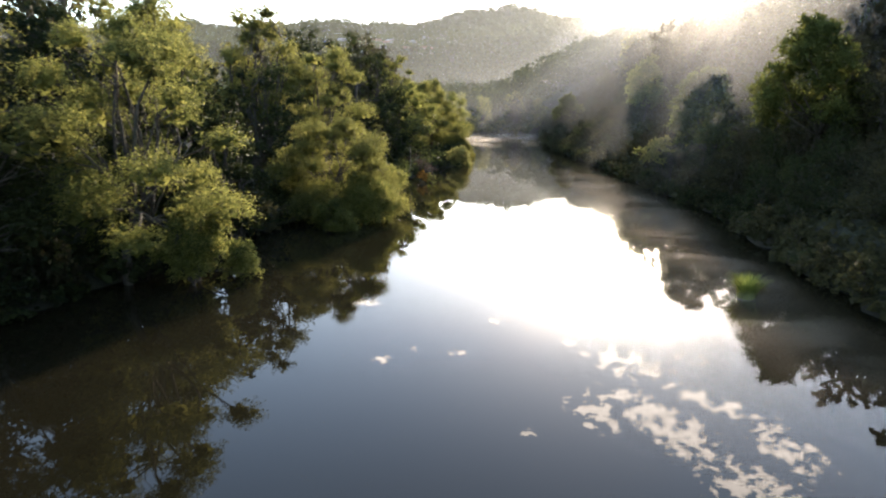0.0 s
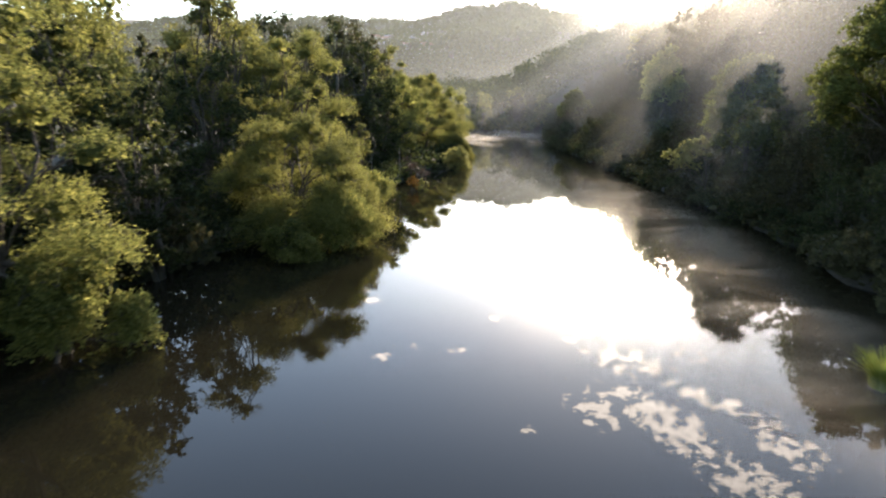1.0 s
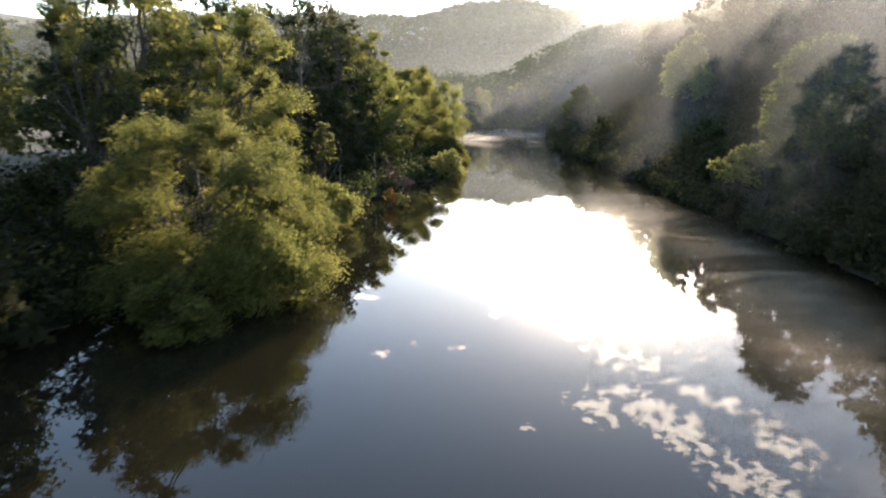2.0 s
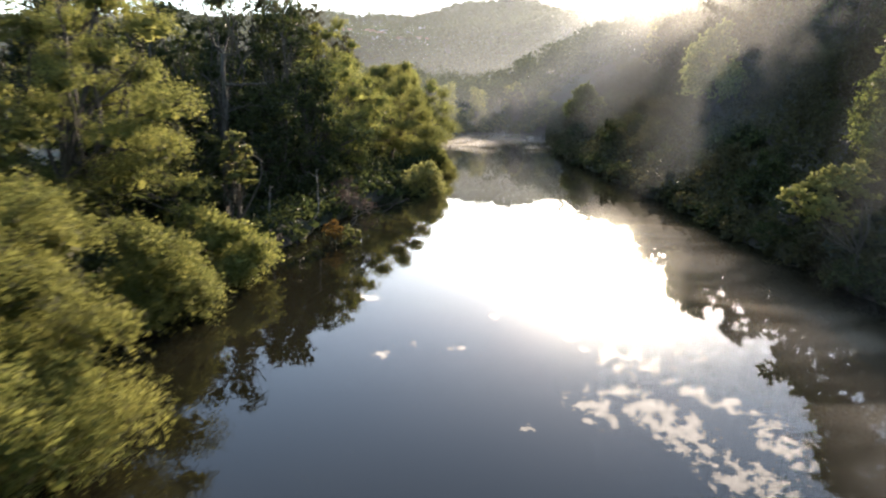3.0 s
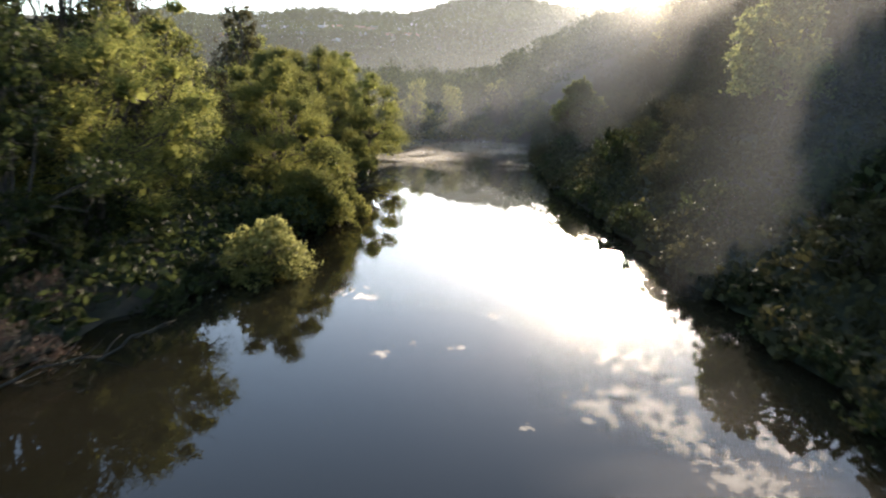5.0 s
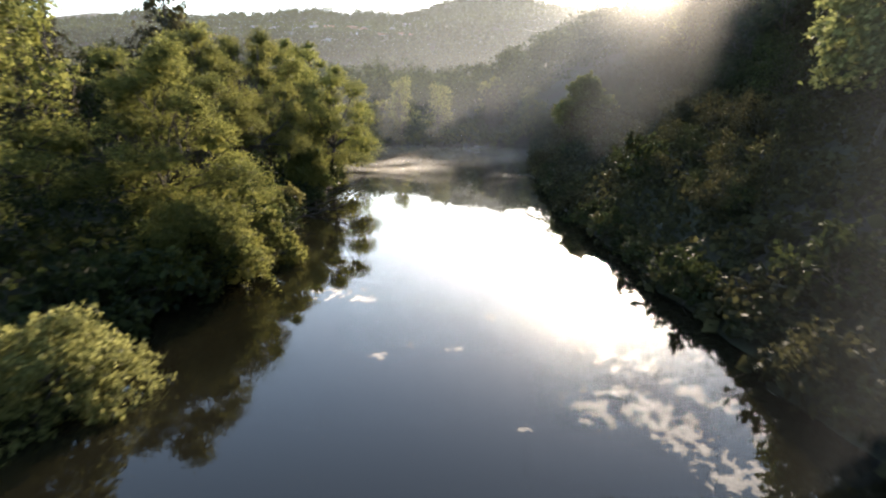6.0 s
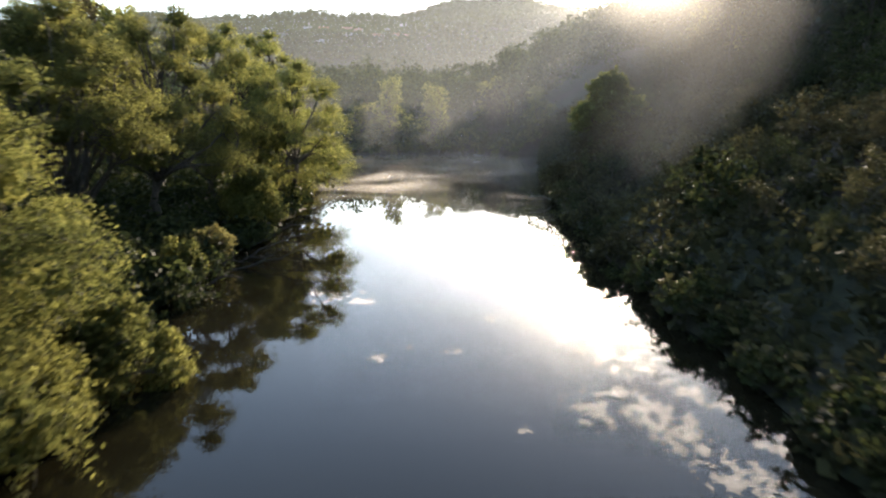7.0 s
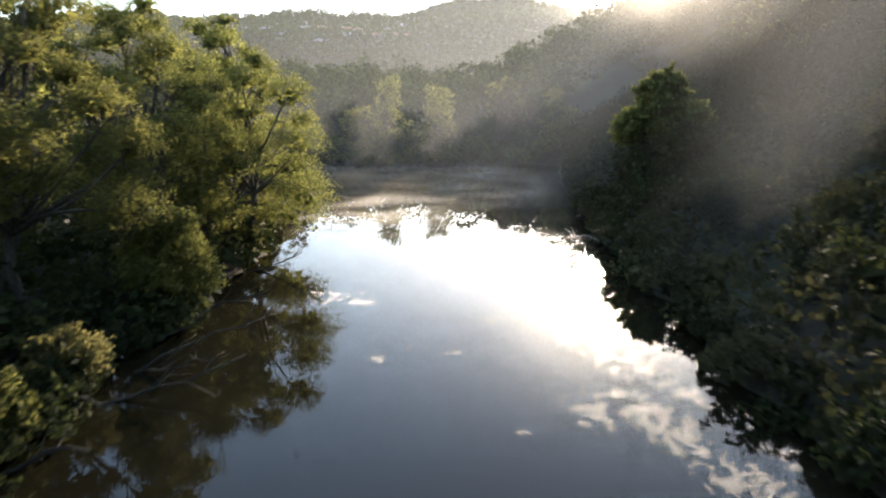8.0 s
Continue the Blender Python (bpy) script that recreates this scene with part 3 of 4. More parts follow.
def reed_tuft(x, y, z, height, radius, blades, mat, seed, label):
    """A clump of arching blades on a little hummock."""
    g = np.random.default_rng(seed)
    root = new("reed_tuft")
    turn = np.linspace(0, 2 * math.pi, 9)[:-1]
    rim = [(radius * 0.7 * math.cos(a), radius * 0.7 * math.sin(a), -0.3) for a in turn]
    mid = [(radius * 0.55 * math.cos(a + 0.2), radius * 0.5 * math.sin(a + 0.2), 0.03 + 0.03 * math.sin(3 * a)) for a in turn]
    hummock = mesh_object("hummock", rim + mid + [(0, 0, 0.1)], [(i, (i + 1) % 8, 8 + (i + 1) % 8, 8 + i) for i in range(8)] + [(8 + i, 8 + (i + 1) % 8, 16) for i in range(8)], EARTH, root, smooth=True)
    vertices, faces = [], []
    for _ in range(blades):
        a, lean, tall = g.uniform(0, 6.28), g.uniform(0.1, 1.0) * radius, height * g.uniform(0.6, 1.1)
        foot = np.array([math.cos(a), math.sin(a), 0]) * radius * 0.5 * g.random()
        way, side = np.array([math.cos(a), math.sin(a), 0]), np.array([-math.sin(a), math.cos(a), 0]) * 0.018
        start = len(vertices)
        for k in (0, 0.35, 0.7):
            spot = foot + way * lean * k * k * 1.3 + np.array([0, 0, tall * (k - 0.25 * k * k)])
            vertices += [tuple(spot - side * (1 - 0.5 * k)), tuple(spot + side * (1 - 0.5 * k))]
        vertices.append(tuple(foot + way * lean * 1.3 + np.array([0, 0, tall * 0.78])))
        faces += [(start, start + 1, start + 3, start + 2), (start + 2, start + 3, start + 5, start + 4), (start + 4, start + 5, start + 6)]
    mesh_object("leaf_clump", vertices, faces, mat, root)
    root.matrix_basis = pose(x, y, z)
    tagged(root, label, "reeds")


reed_tuft(4.5, 22.0, 0.0, 0.95, 0.5, 420, REED, 51, "yellow-green tuft of reeds standing in the water")
reed_tuft(-4.9, 87.4, 0.1, 0.6, 0.4, 160, RUST, 55, "dry brown sedge beside the water")

# trees behind the bank and on the slopes, and shrubs along the water: a few kinds, planted again and again
rng = np.random.default_rng(7)
TREE_KINDS = [(tree_parts("broadleaf_tree", 900 + i, h, r, m, lobes=14, count=3200, leaf=s, skirt=0.08, lobe_size=0.42, sprigs=1, spread=(0.25, 0.75), flat=(0.7, 0.95), core=36, dome=True), "broadleaf tree on the wooded river bank, leaves darkened for shade", "trees on the valley slopes")
              for i, (h, r, m, s) in enumerate(((8.0, 3.6, OAK, (0.21, 0.12)), (6.8, 3.8, SHADED_ALDER, (0.21, 0.12)), (6.4, 3.6, OAK, (0.20, 0.115)), (7.2, 3.4, SHADED_ALDER, (0.20, 0.115))))]
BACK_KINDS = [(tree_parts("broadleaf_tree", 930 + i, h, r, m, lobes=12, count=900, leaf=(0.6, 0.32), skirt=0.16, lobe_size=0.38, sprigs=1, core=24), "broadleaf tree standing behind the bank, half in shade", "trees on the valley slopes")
              for i, (h, r, m) in enumerate(((9.5, 3.6, SHADED_ALDER), (8.0, 3.4, OAK), (10.5, 3.4, WILLOW), (9.0, 3.8, SHADED_ALDER)))]
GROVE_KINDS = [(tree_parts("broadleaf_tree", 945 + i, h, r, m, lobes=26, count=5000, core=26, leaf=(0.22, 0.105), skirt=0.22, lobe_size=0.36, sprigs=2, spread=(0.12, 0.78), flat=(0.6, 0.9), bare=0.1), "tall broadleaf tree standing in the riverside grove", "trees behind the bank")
               for i, (h, r, m) in enumerate(((10.0, 3.6, WILLOW), (9.0, 3.6, SHADED_ALDER), (11.0, 3.4, OAK)))]
SHRUB_KINDS = [(tree_parts("bank_shrub", 960 + i, h, r, m, lobes=8, count=950, leaf=(0.19, 0.10), skirt=0.05, stems=3, lobe_size=0.5, sprigs=1, core=32), "low shrub hanging over the water's edge, leaves darkened for bank shade", "shrubs along the bank")
               for i, (h, r, m) in enumerate(((2.0, 1.7, SHADED_ALDER), (2.4, 1.6, OAK), (1.5, 1.5, SHADED_ALDER)))]
FINE_KINDS = [(tree_parts("bank_shrub", 980 + i, h, r, WILLOW, lobes=12, count=3200, leaf=(0.125, 0.055), skirt=0.05, stems=3, lobe_size=0.36, sprigs=2, spread=(0.4, 0.9), lean=(0.3, 0)), "leafy willow shrub trailing over the water's edge", "shrubs along the bank")
              for i, (h, r) in enumerate(((2.1, 1.7), (2.6, 1.6), (1.5, 1.5)))]
used = set()


def replant(kinds, x, y, scale=1.0, squash=1.0):
    kind, label, group = kinds[int(rng.integers(len(kinds)))]
    m = pose(x, y, float(land(x, y)) - 0.1, 0, 0, rng.uniform(0, 360)) @ Matrix.Diagonal((scale, scale, scale * squash * rng.uniform(0.9, 1.12), 1))
    if kind.name not in used:
        used.add(kind.name)
        kind.matrix_basis = m
        return tagged(kind, label, "shrub" if kind.name.startswith("bank_shrub") else "tree", group)
    return copy_thing(kind, m)


for y in np.arange(8, 106, 6.5):
    for row, x0 in enumerate((-9.0, -15.5, -22.0)):
        x = float(along(LEFT_BANK, y)) + x0 + rng.uniform(-1.8, 1.8)
        if row == 0 and 46 < y < 64:
            continue
        replant(GROVE_KINDS if row < 2 else BACK_KINDS, x, y + rng.uniform(-2, 2), rng.uniform(0.78, 0.98) if y > 60 else rng.uniform(0.85, 1.08))


def canopy(x, y):
    """Height of the treetops over the river on the steep side."""
    steep, tall = 0.95 * (x - 9.0) + 1.4 * float(ease(62, 75, y) * ease(100, 88, y)), 0.76 * (x + 4.7) - 5.9
    k = float(ease(42, 60, y))
    return min((1 - k) * tall + k * steep, 5.5 + 0.45 * (x - 3.4))


def replant_to(kinds, x, y, top, height):
    """A tree of that kind grown to reach the height top over the river."""
    grown = max(0.9, top - float(land(x, y))) / height
    made = replant(kinds, x, y, min(grown, 1.25))
    return made


for row, (x0, step) in enumerate(((3.0, 2.8), (5.3, 3.1), (8.0, 3.5), (11.4, 4.3), (15.6, 5.0))):
    for y in np.arange(2, 136, step):
        x, py = float(along(RIGHT_BANK, y)) + x0 + rng.uniform(-0.8, 0.8), y + rng.uniform(-1.2, 1.2)
        if math.hypot(x - 15.8, 0.7 * (py - 71.5)) < 3.4:
            continue
        top = canopy(x, py) + (rng.uniform(-1.2, 0.1) if row < 3 else rng.uniform(-0.2, 1.2))
        room = top - float(land(x, py))
        if room < 2.6:
            replant_to(SHRUB_KINDS, x, py, top, 2.1)
        else:
            replant_to(TREE_KINDS if row < 4 else BACK_KINDS, x, py, top, 6.9 if row < 4 else 8.6)
for x, y in ((10.2, 30.5), (10.8, 35.0), (11.4, 39.5), (12.0, 51.5), (12.2, 56.0)):
    replant_to(TREE_KINDS, x, y, canopy(x, y) + 0.3, 6.9)
for x in np.arange(-36, 16, 5.0):
    for row, y0 in enumerate((2.2, 8.0)):
        replant([GROVE_KINDS[0], GROVE_KINDS[2]] if row == 0 else BACK_KINDS, x + rng.uniform(-1.5, 1.5), BEND_FAR + y0 + rng.uniform(-1.2, 1.2), rng.uniform(0.5, 0.72))
for y in np.arange(4, 134, 2.0):
    replant(SHRUB_KINDS, float(along(RIGHT_BANK, y)) + rng.uniform(0.3, 1.0), y + rng.uniform(-0.6, 0.6), rng.uniform(0.42, 0.66))
# up to y 91 the dark-leaved kinds put shade into the bank's foot
for y in np.arange(12, 106, 2.4):
    if not 44.5 < y < 62.5 and not 62.5 < y < 67.5 and not 77.5 < y < 90:
        replant(FINE_KINDS if y > 91 else SHRUB_KINDS, float(along(LEFT_BANK, y)) - rng.uniform(0.1, 1.0), y + rng.uniform(-0.6, 0.6), rng.uniform(0.6, 1.1))
for y in np.concatenate([np.arange(76, 91, 1.3), np.arange(62, 66, 1.5)]):
    replant([SHRUB_KINDS[0], SHRUB_KINDS[2]], float(along(LEFT_BANK, y)) - rng.uniform(-0.2, 0.5), y + rng.uniform(-0.3, 0.3), rng.uniform(0.35, 0.6))
# extra dark shrubs added in place of the deep shade under the willow
for x, y, scale in ((-5.3, 81.6, 0.7), (-5.9, 83.6, 0.8), (-6.6, 81.4, 0.9), (-7.4, 84.6, 1.0), (-8.4, 82.6, 1.1), (-6.2, 79.6, 0.8), (-7.6, 80.4, 1.0), (-5.8, 86.0, 0.8)):
    replant([SHRUB_KINDS[0], SHRUB_KINDS[2]], x, y, scale)
for x in np.arange(-30, 14, 2.4):
    replant(FINE_KINDS, x + rng.uniform(-0.6, 0.6), BEND_FAR + rng.uniform(0.2, 1.0), rng.uniform(0.8, 1.3))


def forest(name, label, spots, per_tree, leaf, mat, seed, size=(3.2, 7.0)):
    """A wood too large to count: crowns of leafy masses, one mesh."""
    g = np.random.default_rng(seed)
    chunks = []
    for x, y in spots:
        z = float(land(x, y))
        r, h = size[0] * g.uniform(0.7, 1.3), size[1] * g.uniform(0.75, 1.3)
        lobes = [(np.array([x, y, z + h * 0.62]), np.array([r, r, h * 0.40]))]
        for _ in range(3):
            turn = g.uniform(0, 6.28)
            lobes.append((np.array([x + r * 0.6 * math.cos(turn), y + r * 0.6 * math.sin(turn), z + h * g.uniform(0.25, 0.75)]), np.array([r * 0.6, r * 0.6, h * 0.25])))
        for c, s in lobes:
            out = on_ball(g, per_tree // 4)
            chunks.append(c + out * s * g.uniform(0.75, 1.08, (len(out), 1)))
    spots = np.concatenate(chunks)
    wood = leaf_object(name, leaves(g, spots, leaf, leaf * 0.6, 0.1), mat, None)
    return tagged(wood, label, "wood", kind="stuff")


spots = []
for y in np.arange(-10, 330, 6.5):
    for x in np.arange(-60, 130, 6.5):
        px, py = x + rng.uniform(-2, 2), y + rng.uniform(-2, 2)
        inland = px - float(along(RIGHT_BANK, min(py, 104)))
        if (inland > 20 and py < 140) or (py > BEND_FAR + 13 and py < 210 + max(0, px)):
            spots.append((px, py))


def brush(name, label, region, count, leaf, tall, mat, seed):
    """Low scrub that covers the ground under the trees: uneven mounds of small leaves, one mesh."""
    g = np.random.default_rng(seed)
    px, py = region(g, count)
    mound = 0.5 + 0.5 * np.sin(px * 1.1 + 2 * np.sin(py * 0.6)) * np.sin(py * 0.9 + 1.5 * np.sin(px * 0.5))
    pz = land(px, py) + tall * (0.25 + 0.75 * mound) * g.uniform(0.0, 1.0, count) ** 0.5
    keep = land(px, py) > -0.1
    spots = np.stack([px, py, pz], -1)[keep]
    low = spots[:len(spots) // 3] * 1.0
    low[:, 2] = land(low[:, 0], low[:, 1]) + 0.12 + 0.35 * (low[:, 2] - land(low[:, 0], low[:, 1]))
    corners = np.concatenate([leaves(g, spots, leaf, leaf * 0.55, 0.1), leaves(g, low, leaf * 1.9, leaf * 1.4, 0.0)])
    return tagged(leaf_object(name, corners, mat, None), label, "undergrowth", kind="stuff")


def right_side(g, count):
    py = g.uniform(0, 140, count)
    return along(RIGHT_BANK, py) - 0.4 + 31 * g.random(count) ** 1.3, py


def left_side(g, count):
    py = g.uniform(6, 108, count)
    return along(LEFT_BANK, py) + 0.4 - 18 * g.random(count) ** 1.3, py


def far_side(g, count):
    px = g.uniform(-45, 16, count)
    return px, BEND_FAR + 0.05 * px - 0.3 + 18 * g.random(count) ** 1.5


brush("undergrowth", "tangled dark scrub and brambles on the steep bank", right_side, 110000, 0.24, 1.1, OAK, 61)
brush("undergrowth", "scrub and nettles under the riverside trees, leaf colour darkened for shade", left_side, 44000, 0.24, 1.4, SHADED_ALDER, 62)
brush("undergrowth", "dense dark scrub along the far bank", far_side, 24000, 0.36, 2.6, FAR_LEAVES, 63)
near_wood = [p for p in spots if p[1] > BEND_FAR + 8 and p[1] < 215 and p[0] < 62]
forest("spur_forest", "hazy green wood on the low spur across the river bend", near_wood, 520, 0.58, FAR_LEAVES, 8, (3.1, 6.6))
forest("slope_forest", "dense dark green forest covering the steep valley side", [p for p in spots if p not in set(near_wood)], 140, 1.1, FAR_LEAVES, 3, (3.3, 7.2))
spots = [(x, y) for x, y in ((rng.uniform(-330, 200), rng.uniform(290, 860)) for _ in range(3000)) if not (-135 < x < 0 and 440 < y < 530) or math.sin(x * 0.31) + math.sin(y * 0.43 + x * 0.07) > 0.8] + [(rng.uniform(-190, 60), rng.uniform(285, 445)) for _ in range(800)] + [(rng.uniform(-330, -100), rng.uniform(90, 420)) for _ in range(220)]
forest("hill_forest", "hazy scattered trees and scrub on the far hillside", spots, 40, 2.3, FAR_LEAVES, 4, (4.0, 5.2))


def house(x, y, wide, deep, tall, turn, roof_mat, seed):
    """A small house on the far hill: walls, a pitched roof with eaves, windows and a door."""
    root = new("hill_house")
    w, d = wide / 2, deep / 2
    walls = [(-w, -d, -2), (w, -d, -2), (w, d, -2), (-w, d, -2), (-w, -d, tall), (w, -d, tall), (w, d, tall), (-w, d, tall), (-w, 0, tall + deep * 0.28), (w, 0, tall + deep * 0.28)]
    mesh_object("wall", walls, [(0, 1, 5, 4), (1, 2, 6, 9, 5), (2, 3, 7, 6), (3, 0, 4, 8, 7)], PLASTER, root)
    e, r, lift = 0.5, deep * 0.28, 0.18
    roof = []
    for z in (0.0, lift):
        roof += [(-w - e, -d - e, tall - 0.25 + z), (w + e, -d - e, tall - 0.25 + z), (w + e, 0, tall + r + z), (-w - e, 0, tall + r + z), (w + e, d + e, tall - 0.25 + z), (-w - e, d + e, tall - 0.25 + z)]
    mesh_object("roof", roof, [(6, 7, 8, 9), (9, 8, 10, 11), (0, 3, 2, 1), (3, 5, 4, 2), (0, 1, 7, 6), (4, 5, 11, 10), (1, 2, 8, 7), (2, 4, 10, 8), (3, 0, 6, 9), (5, 3, 9, 11)], roof_mat, root)
    for k in range(3):
        c = -w + wide * (k + 0.5) / 3
        box = [(c + i * 0.55, -d - j * 0.06 + 0.01, tall * 0.38 + l * 1.3) for l in (0, 1) for j in (0, 1) for i in (-1, 1)]
        mesh_object("window", box, [(2, 3, 7, 6), (0, 2, 6, 4), (3, 1, 5, 7), (4, 6, 7, 5), (0, 1, 3, 2)], DARK_GLASS, root)
    root.matrix_basis = pose(x, y, float(land(x, y)) + 0.2, 0, 0, turn)
    return tagged(root, "small pale house with a pitched roof on the far hillside", "house", "houses on the far hill")


def plain(name, dark, light, rough, scale=1.5):
    made, n = material(name)
    tone = n.mix(n.ramp(n.noise(n.add("ShaderNodeNewGeometry", 0), scale, 6.0), 0.3, 0.7), dark, light)
    n.add("ShaderNodeOutputMaterial", Surface=n.add("ShaderNodeBsdfPrincipled", Base_Color=tone, Roughness=rough))
    return made


PLASTER = plain("house_plaster", (0.26, 0.245, 0.22), (0.42, 0.40, 0.365), 0.9)
TIN_ROOF = plain("tin_roof", (0.20, 0.20, 0.20), (0.36, 0.355, 0.35), 0.6)
BLUE_ROOF = plain("blue_roof", (0.06, 0.16, 0.42), (0.10, 0.24, 0.55), 0.5)
CLAY_ROOF = plain("clay_roof", (0.22, 0.10, 0.06), (0.34, 0.17, 0.10), 0.8)
DARK_GLASS = plain("house_glass", (0.02, 0.025, 0.03), (0.04, 0.045, 0.05), 0.08)
for k in range(24):
    x = -124 + k * 4.8 + rng.uniform(-3, 3)
    y = 462 + 62 * math.sin(k * 2.4) + rng.uniform(-12, 12)
    house(x, y, rng.uniform(4.2, 6.8), rng.uniform(4.0, 5.4), rng.uniform(2.0, 2.7), rng.uniform(-60, 60), BLUE_ROOF if k == 8 else (TIN_ROOF, TIN_ROOF, CLAY_ROOF)[k % 3], k)


def build_mast(x, y):
    root = new("white_mast")
    limb(root, np.array([(0, 0, -1), (0, 0, 5), (0, 0, 9.0)]), 0.28, 0.18, PLASTER, "pole")
    limb(root, np.array([(-0.5, 0, 8.2), (0, 0, 8.3), (0.5, 0, 8.2)]), 0.1, 0.1, PLASTER, "crossbar")
    root.matrix_basis = pose(x, y, float(land(x, y)))
    tagged(root, "white mast standing on the far hillside", "mast")


build_mast(-64.0, 420.0)
spots = [(x + rng.uniform(-2, 2), 800 + rng.uniform(-25, 25)) for x in np.arange(-135, -75, 4.5)] + [(rng.uniform(-320, 200), 760 + rng.uniform(-60, 60)) for _ in range(90)]
forest("ridge_pines", "row of tall hazy pines along the far skyline", spots, 120, 1.3, FAR_LEAVES, 5, (4.0, 10.0))


# ---- morning mist, with veils added for haze and glare ----
def mist_material(name, thick, ragged, scale, stretch, forward, bend=1.2, tint=(0.95, 0.92, 0.88), level=False, least=0.15):
    """Mist or added veil that scatters the light onwards: mostly clear, thicker in wisps, thinning out to nothing at
    the edges (UV).
    """
    made, n = material(name)
    place = n.vec("MULTIPLY", n.add("ShaderNodeNewGeometry", 0), stretch)
    wisps = n.ramp(n.noise(place, scale, 5.0, 0.6, 0.6), 0.5 - ragged, 0.5 + ragged, least, 1.0)
    sheet = n.tree.nodes.new("ShaderNodeSeparateXYZ")
    n.put(sheet.inputs[0], n.add("ShaderNodeUVMap", 0, {"uv_map": "fade"}))
    amount = n.math("MULTIPLY", n.math("MULTIPLY", wisps, sheet.outputs[0]), thick)
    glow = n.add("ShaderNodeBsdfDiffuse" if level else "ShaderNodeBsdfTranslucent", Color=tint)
    onward = n.add("ShaderNodeBsdfRefraction", settings={"distribution": "BECKMANN"}, Color=(0.97, 0.96, 0.94), Roughness=0.85, IOR=bend)
    body = n.add("ShaderNodeMixShader", i0=forward, i1=glow, i2=onward)
    clear = n.add("ShaderNodeBsdfTransparent")
    n.add("ShaderNodeOutputMaterial", Surface=n.add("ShaderNodeMixShader", i0=amount, i1=clear, i2=body))
    return made


def mist_sheet(name, label, place, us, vs, fade, mat):
    """A gently billowing layer of mist or an added veil; place(u, v) gives points, fade(u, v) how thick it is there."""
    gu, gv = np.meshgrid(us, vs)
    vertices = np.stack(place(gu, gv), -1).reshape(-1, 3)
    w, h = len(us), len(vs)
    i = (np.arange(h - 1)[:, None] * w + np.arange(w - 1)).reshape(-1)
    ob = mesh_object(name, vertices, np.stack([i, i + 1, i + w + 1, i + w], -1), mat, smooth=True)
    amount = fade(gu, gv).reshape(-1)
    layer = ob.data.uv_layers.new(name="fade")
    index = np.empty(len(ob.data.loops), np.int32)
    ob.data.loops.foreach_get("vertex_index", index)
    layer.data.foreach_set("uv", np.stack([amount[index], 0 * amount[index]], -1).astype(np.float32).reshape(-1))
    return tagged(ob, label, "mist", kind="stuff")


# bluish tint puts the colour of distance haze into the sheet
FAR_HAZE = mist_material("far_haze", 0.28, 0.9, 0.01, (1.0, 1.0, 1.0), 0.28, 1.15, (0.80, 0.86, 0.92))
# cool tint offsets the sun's warm colour on the glare veils
GLARE_VEIL = mist_material("bank_haze", 0.15, 1.2, 0.03, (1.0, 1.0, 1.0), 0.10, 1.15, (0.84, 0.89, 0.97))
RIVER_FOG = mist_material("river_fog", 0.62, 0.11, 0.20, (0.5, 1.0, 1.0), 0.1)
# warm tint puts the low sun's colour into the steam
SUN_TINTED_STEAM = mist_material("river_steam", 0.80, 0.16, 0.45, (0.40, 1.0, 1.0), 0.0, 1.2, (0.97, 0.76, 0.54), True, 0.20)
# one broad veil added before the far hills for haze, thicker towards the sun
mist_sheet("hanging_mist", "thin bluish veil put before the far hills for haze and sun glare", lambda u, v: (u, 262 + 0.8 * np.sin(u / 23) + 0.08 * v, v), np.linspace(-260, 240, 40), np.linspace(0.05, 110, 20),
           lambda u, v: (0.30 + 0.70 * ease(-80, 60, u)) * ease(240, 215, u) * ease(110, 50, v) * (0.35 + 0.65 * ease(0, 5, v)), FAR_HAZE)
# lens glare over the wooded slope, built as faint veils that thin out towards the treetops


def clear_of_trees(x, z, y, depth):
    """How open the air is at a place beside the steep bank: 0 among the trees, 1 in the open, 0 again high above."""
    k = ease(42, 60, y)
    tops = np.minimum((1 - k) * (0.76 * (x + 4.7) - 5.9) + k * 0.95 * (x - 9.0), 5.5 + 0.45 * (x - 3.4))
    over = z - np.maximum(tops, 0)
    return ease(-depth, 2.5, over) * ease(15, 5, over)


for y, much, edge in ((42, 1.1, 6.6), (62, 0.6, 6.8), (90, 0.58, 8.4), (108, 0.55, -5.0), (128, 0.6, -24.0)):
    mist_sheet("hanging_mist", "thin veil added beside the wooded slope for the sun's lens glare",
               lambda u, v, y=y: (u, y + 0.25 * (u - 5), 0.05 + v * (15 + 0.45 * np.clip(u - 4, 0, 90))), np.linspace(edge, 62, 50), np.linspace(0, 1, 30),
               lambda u, v, y=y, much=much, edge=edge: much * ease(edge, edge + (6 if y < 100 else 22), u) * ease(62, 45, u) * clear_of_trees(u, 0.05 + v * (15 + 0.45 * np.clip(u - 4, 0, 90)), y, 9.0 if y < 50 else 4.5), GLARE_VEIL)


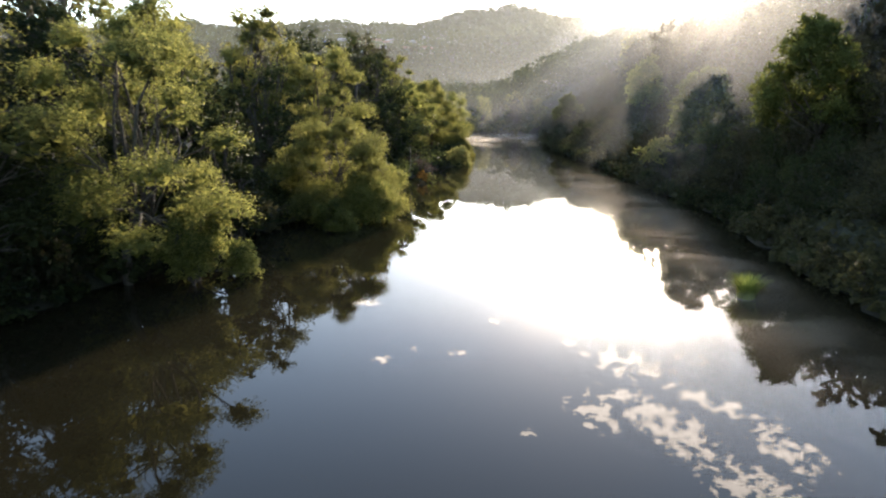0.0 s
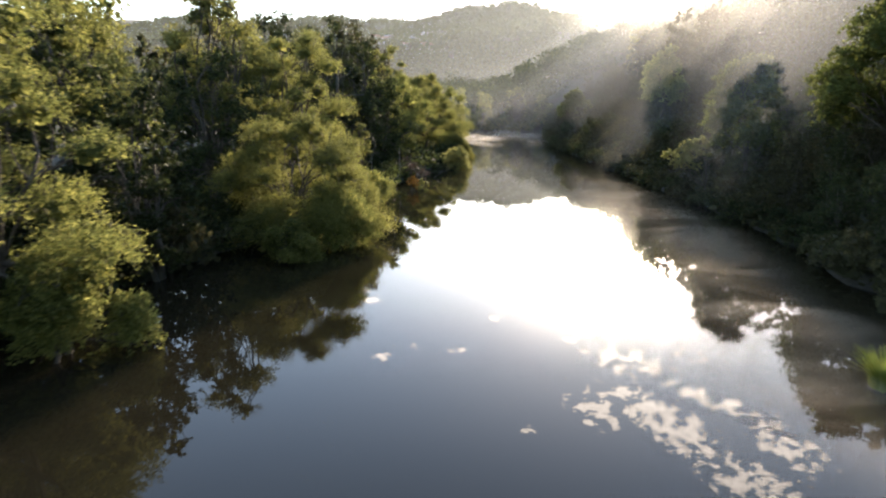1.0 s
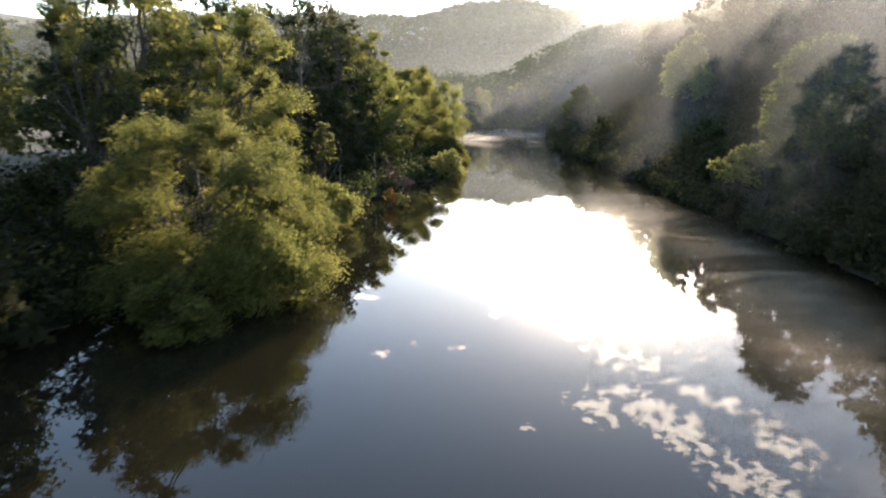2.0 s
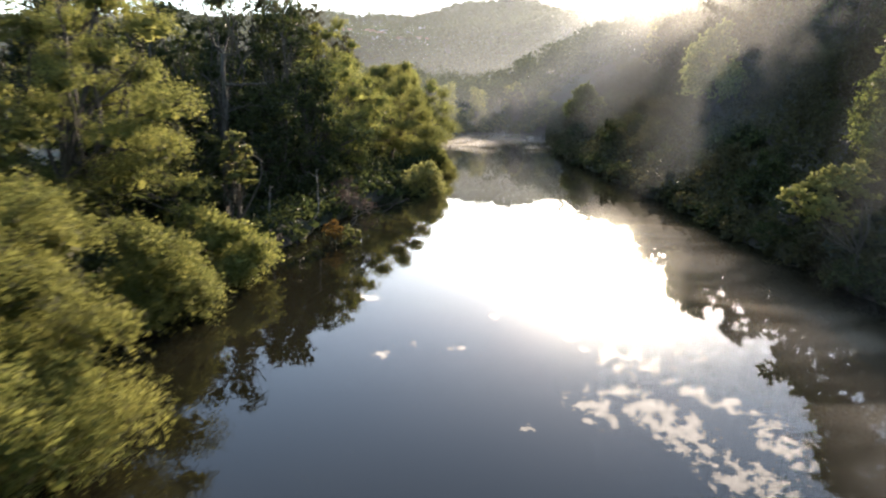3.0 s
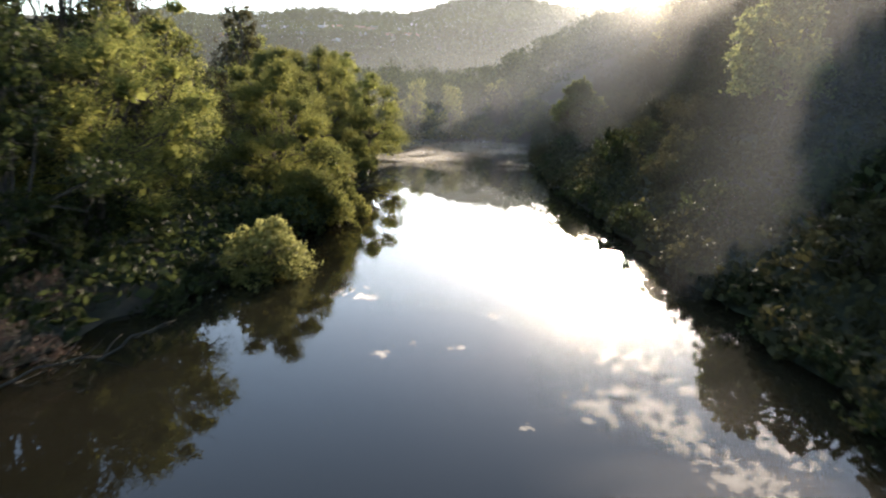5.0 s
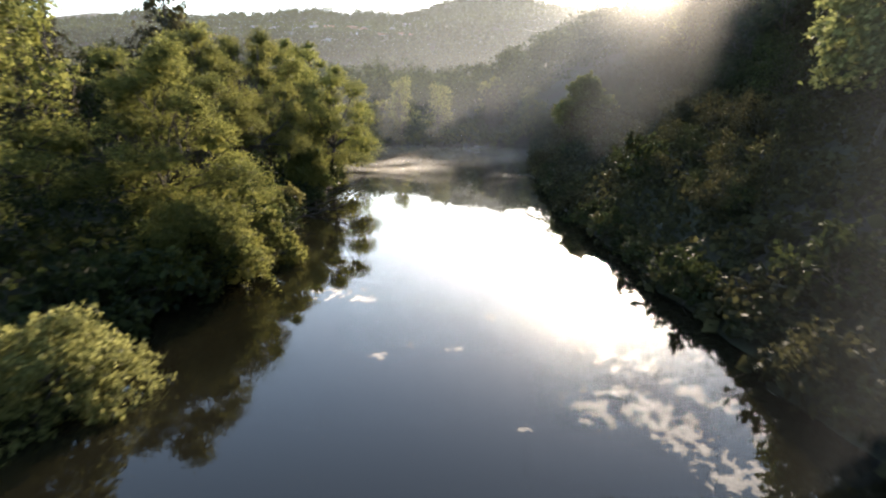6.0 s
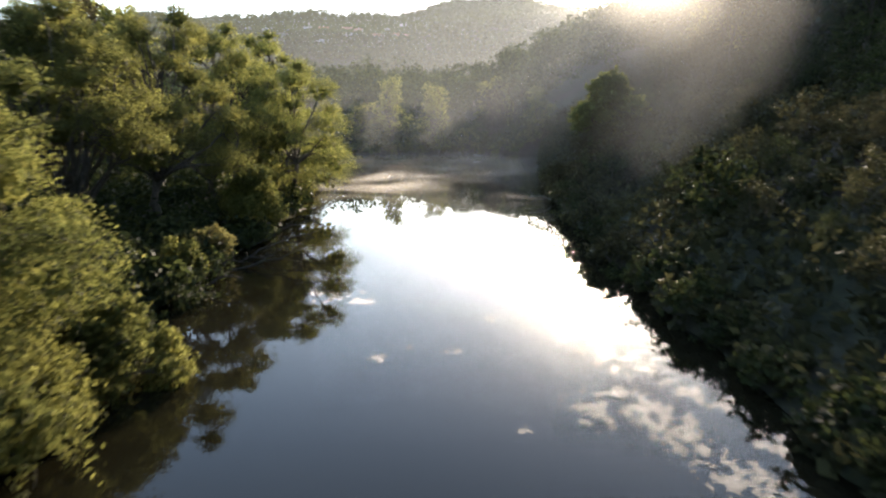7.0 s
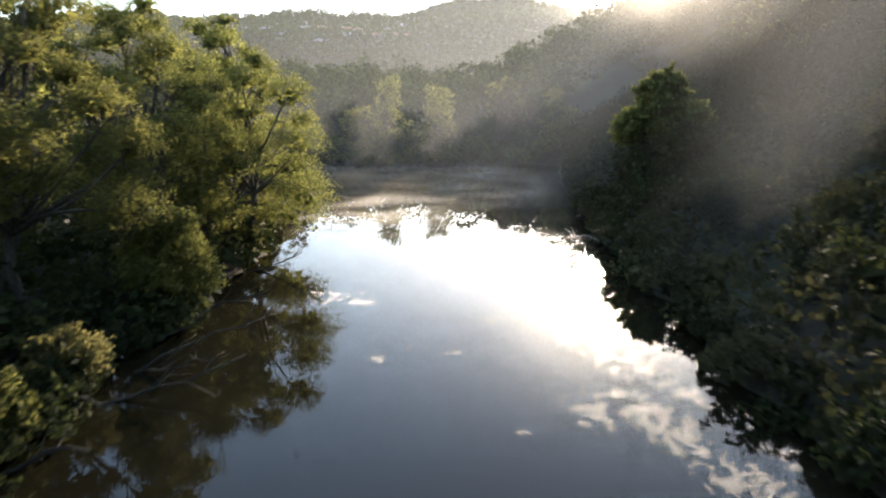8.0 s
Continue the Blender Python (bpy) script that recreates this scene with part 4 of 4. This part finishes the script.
def build_river_fog():
    """Low ragged curtains of steam standing on the water, far apart, each a few metres wide."""
    g = np.random.default_rng(12)
    us, vs = np.linspace(0, 1, 14), np.array([0, 0.12, 0.3, 0.5, 0.7, 0.85, 1.0])
    grid = np.arange(len(us) * len(vs)).reshape(len(us), len(vs))
    cells = np.stack([grid[:-1, :-1], grid[1:, :-1], grid[1:, 1:], grid[:-1, 1:]], -1).reshape(-1, 4)
    gu, gv = np.meshgrid(us, vs, indexing="ij")
    points, faces, thick = [], [], []
    for k in range(10):
        y = 100 + 3.1 * k + g.uniform(-0.6, 0.6)
        low, high = float(along(LEFT_BANK, y)) + 1.5, float(along(RIGHT_BANK, y)) - 0.5
        x, wide, tall = g.uniform(low + 1, high), g.uniform(4.5, 11.0), g.uniform(0.4, 0.9)
        amount = g.uniform(0.35, 0.7)
        turn = g.uniform(-0.3, 0.3)
        sheet = np.stack([x + (gu - 0.5) * wide, y + (gu - 0.5) * wide * math.sin(turn) + 0.6 * np.sin(gu * 5 + k) + 0.3 * gv, 0.02 + gv * tall * (0.8 + 0.3 * np.sin(gu * 9 + k))], -1)
        faces.append(cells + k * grid.size)
        points.append(sheet.reshape(-1, 3))
        thick.append((amount * np.sin(math.pi * gu) * ease(0, 0.4, gv) * ease(1.0, 0.4, gv)).reshape(-1))
    fog = mesh_object("river_fog", np.concatenate(points), np.concatenate(faces), RIVER_FOG, smooth=True)
    layer = fog.data.uv_layers.new(name="fade")
    index = np.empty(len(fog.data.loops), np.int32)
    fog.data.loops.foreach_get("vertex_index", index)
    amount = np.concatenate(thick)[index]
    layer.data.foreach_set("uv", np.stack([amount, 0 * amount], -1).astype(np.float32).reshape(-1))
    tagged(fog, "wisps of steam fog standing low over the far river", "mist", kind="stuff")


build_river_fog()
# steam layer whose fade towards the right bank draws the shore's shadow edge
mist_sheet("river_fog", "thin layer of steam fog, tinted sun-warm, drifting low over the river", lambda u, v: (u, v, 0.30 + 0.10 * np.sin(u * 0.9 + v * 0.4) + 0.06 * np.sin(v * 1.1)),
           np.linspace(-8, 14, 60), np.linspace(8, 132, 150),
           lambda u, v: np.maximum(0.20 * ease(98, 114, v) * ease(14, 3, u), 0.17 * ease(-6.5, -4.2, u - along(RIGHT_BANK, v)) * ease(-1.0, -2.8, u - along(RIGHT_BANK, v)) * ease(12, 22, v) * ease(64, 48, v)) * ease(0.6, -0.8, u - along(RIGHT_BANK, v)) * ease(133, 126, v), SUN_TINTED_STEAM)
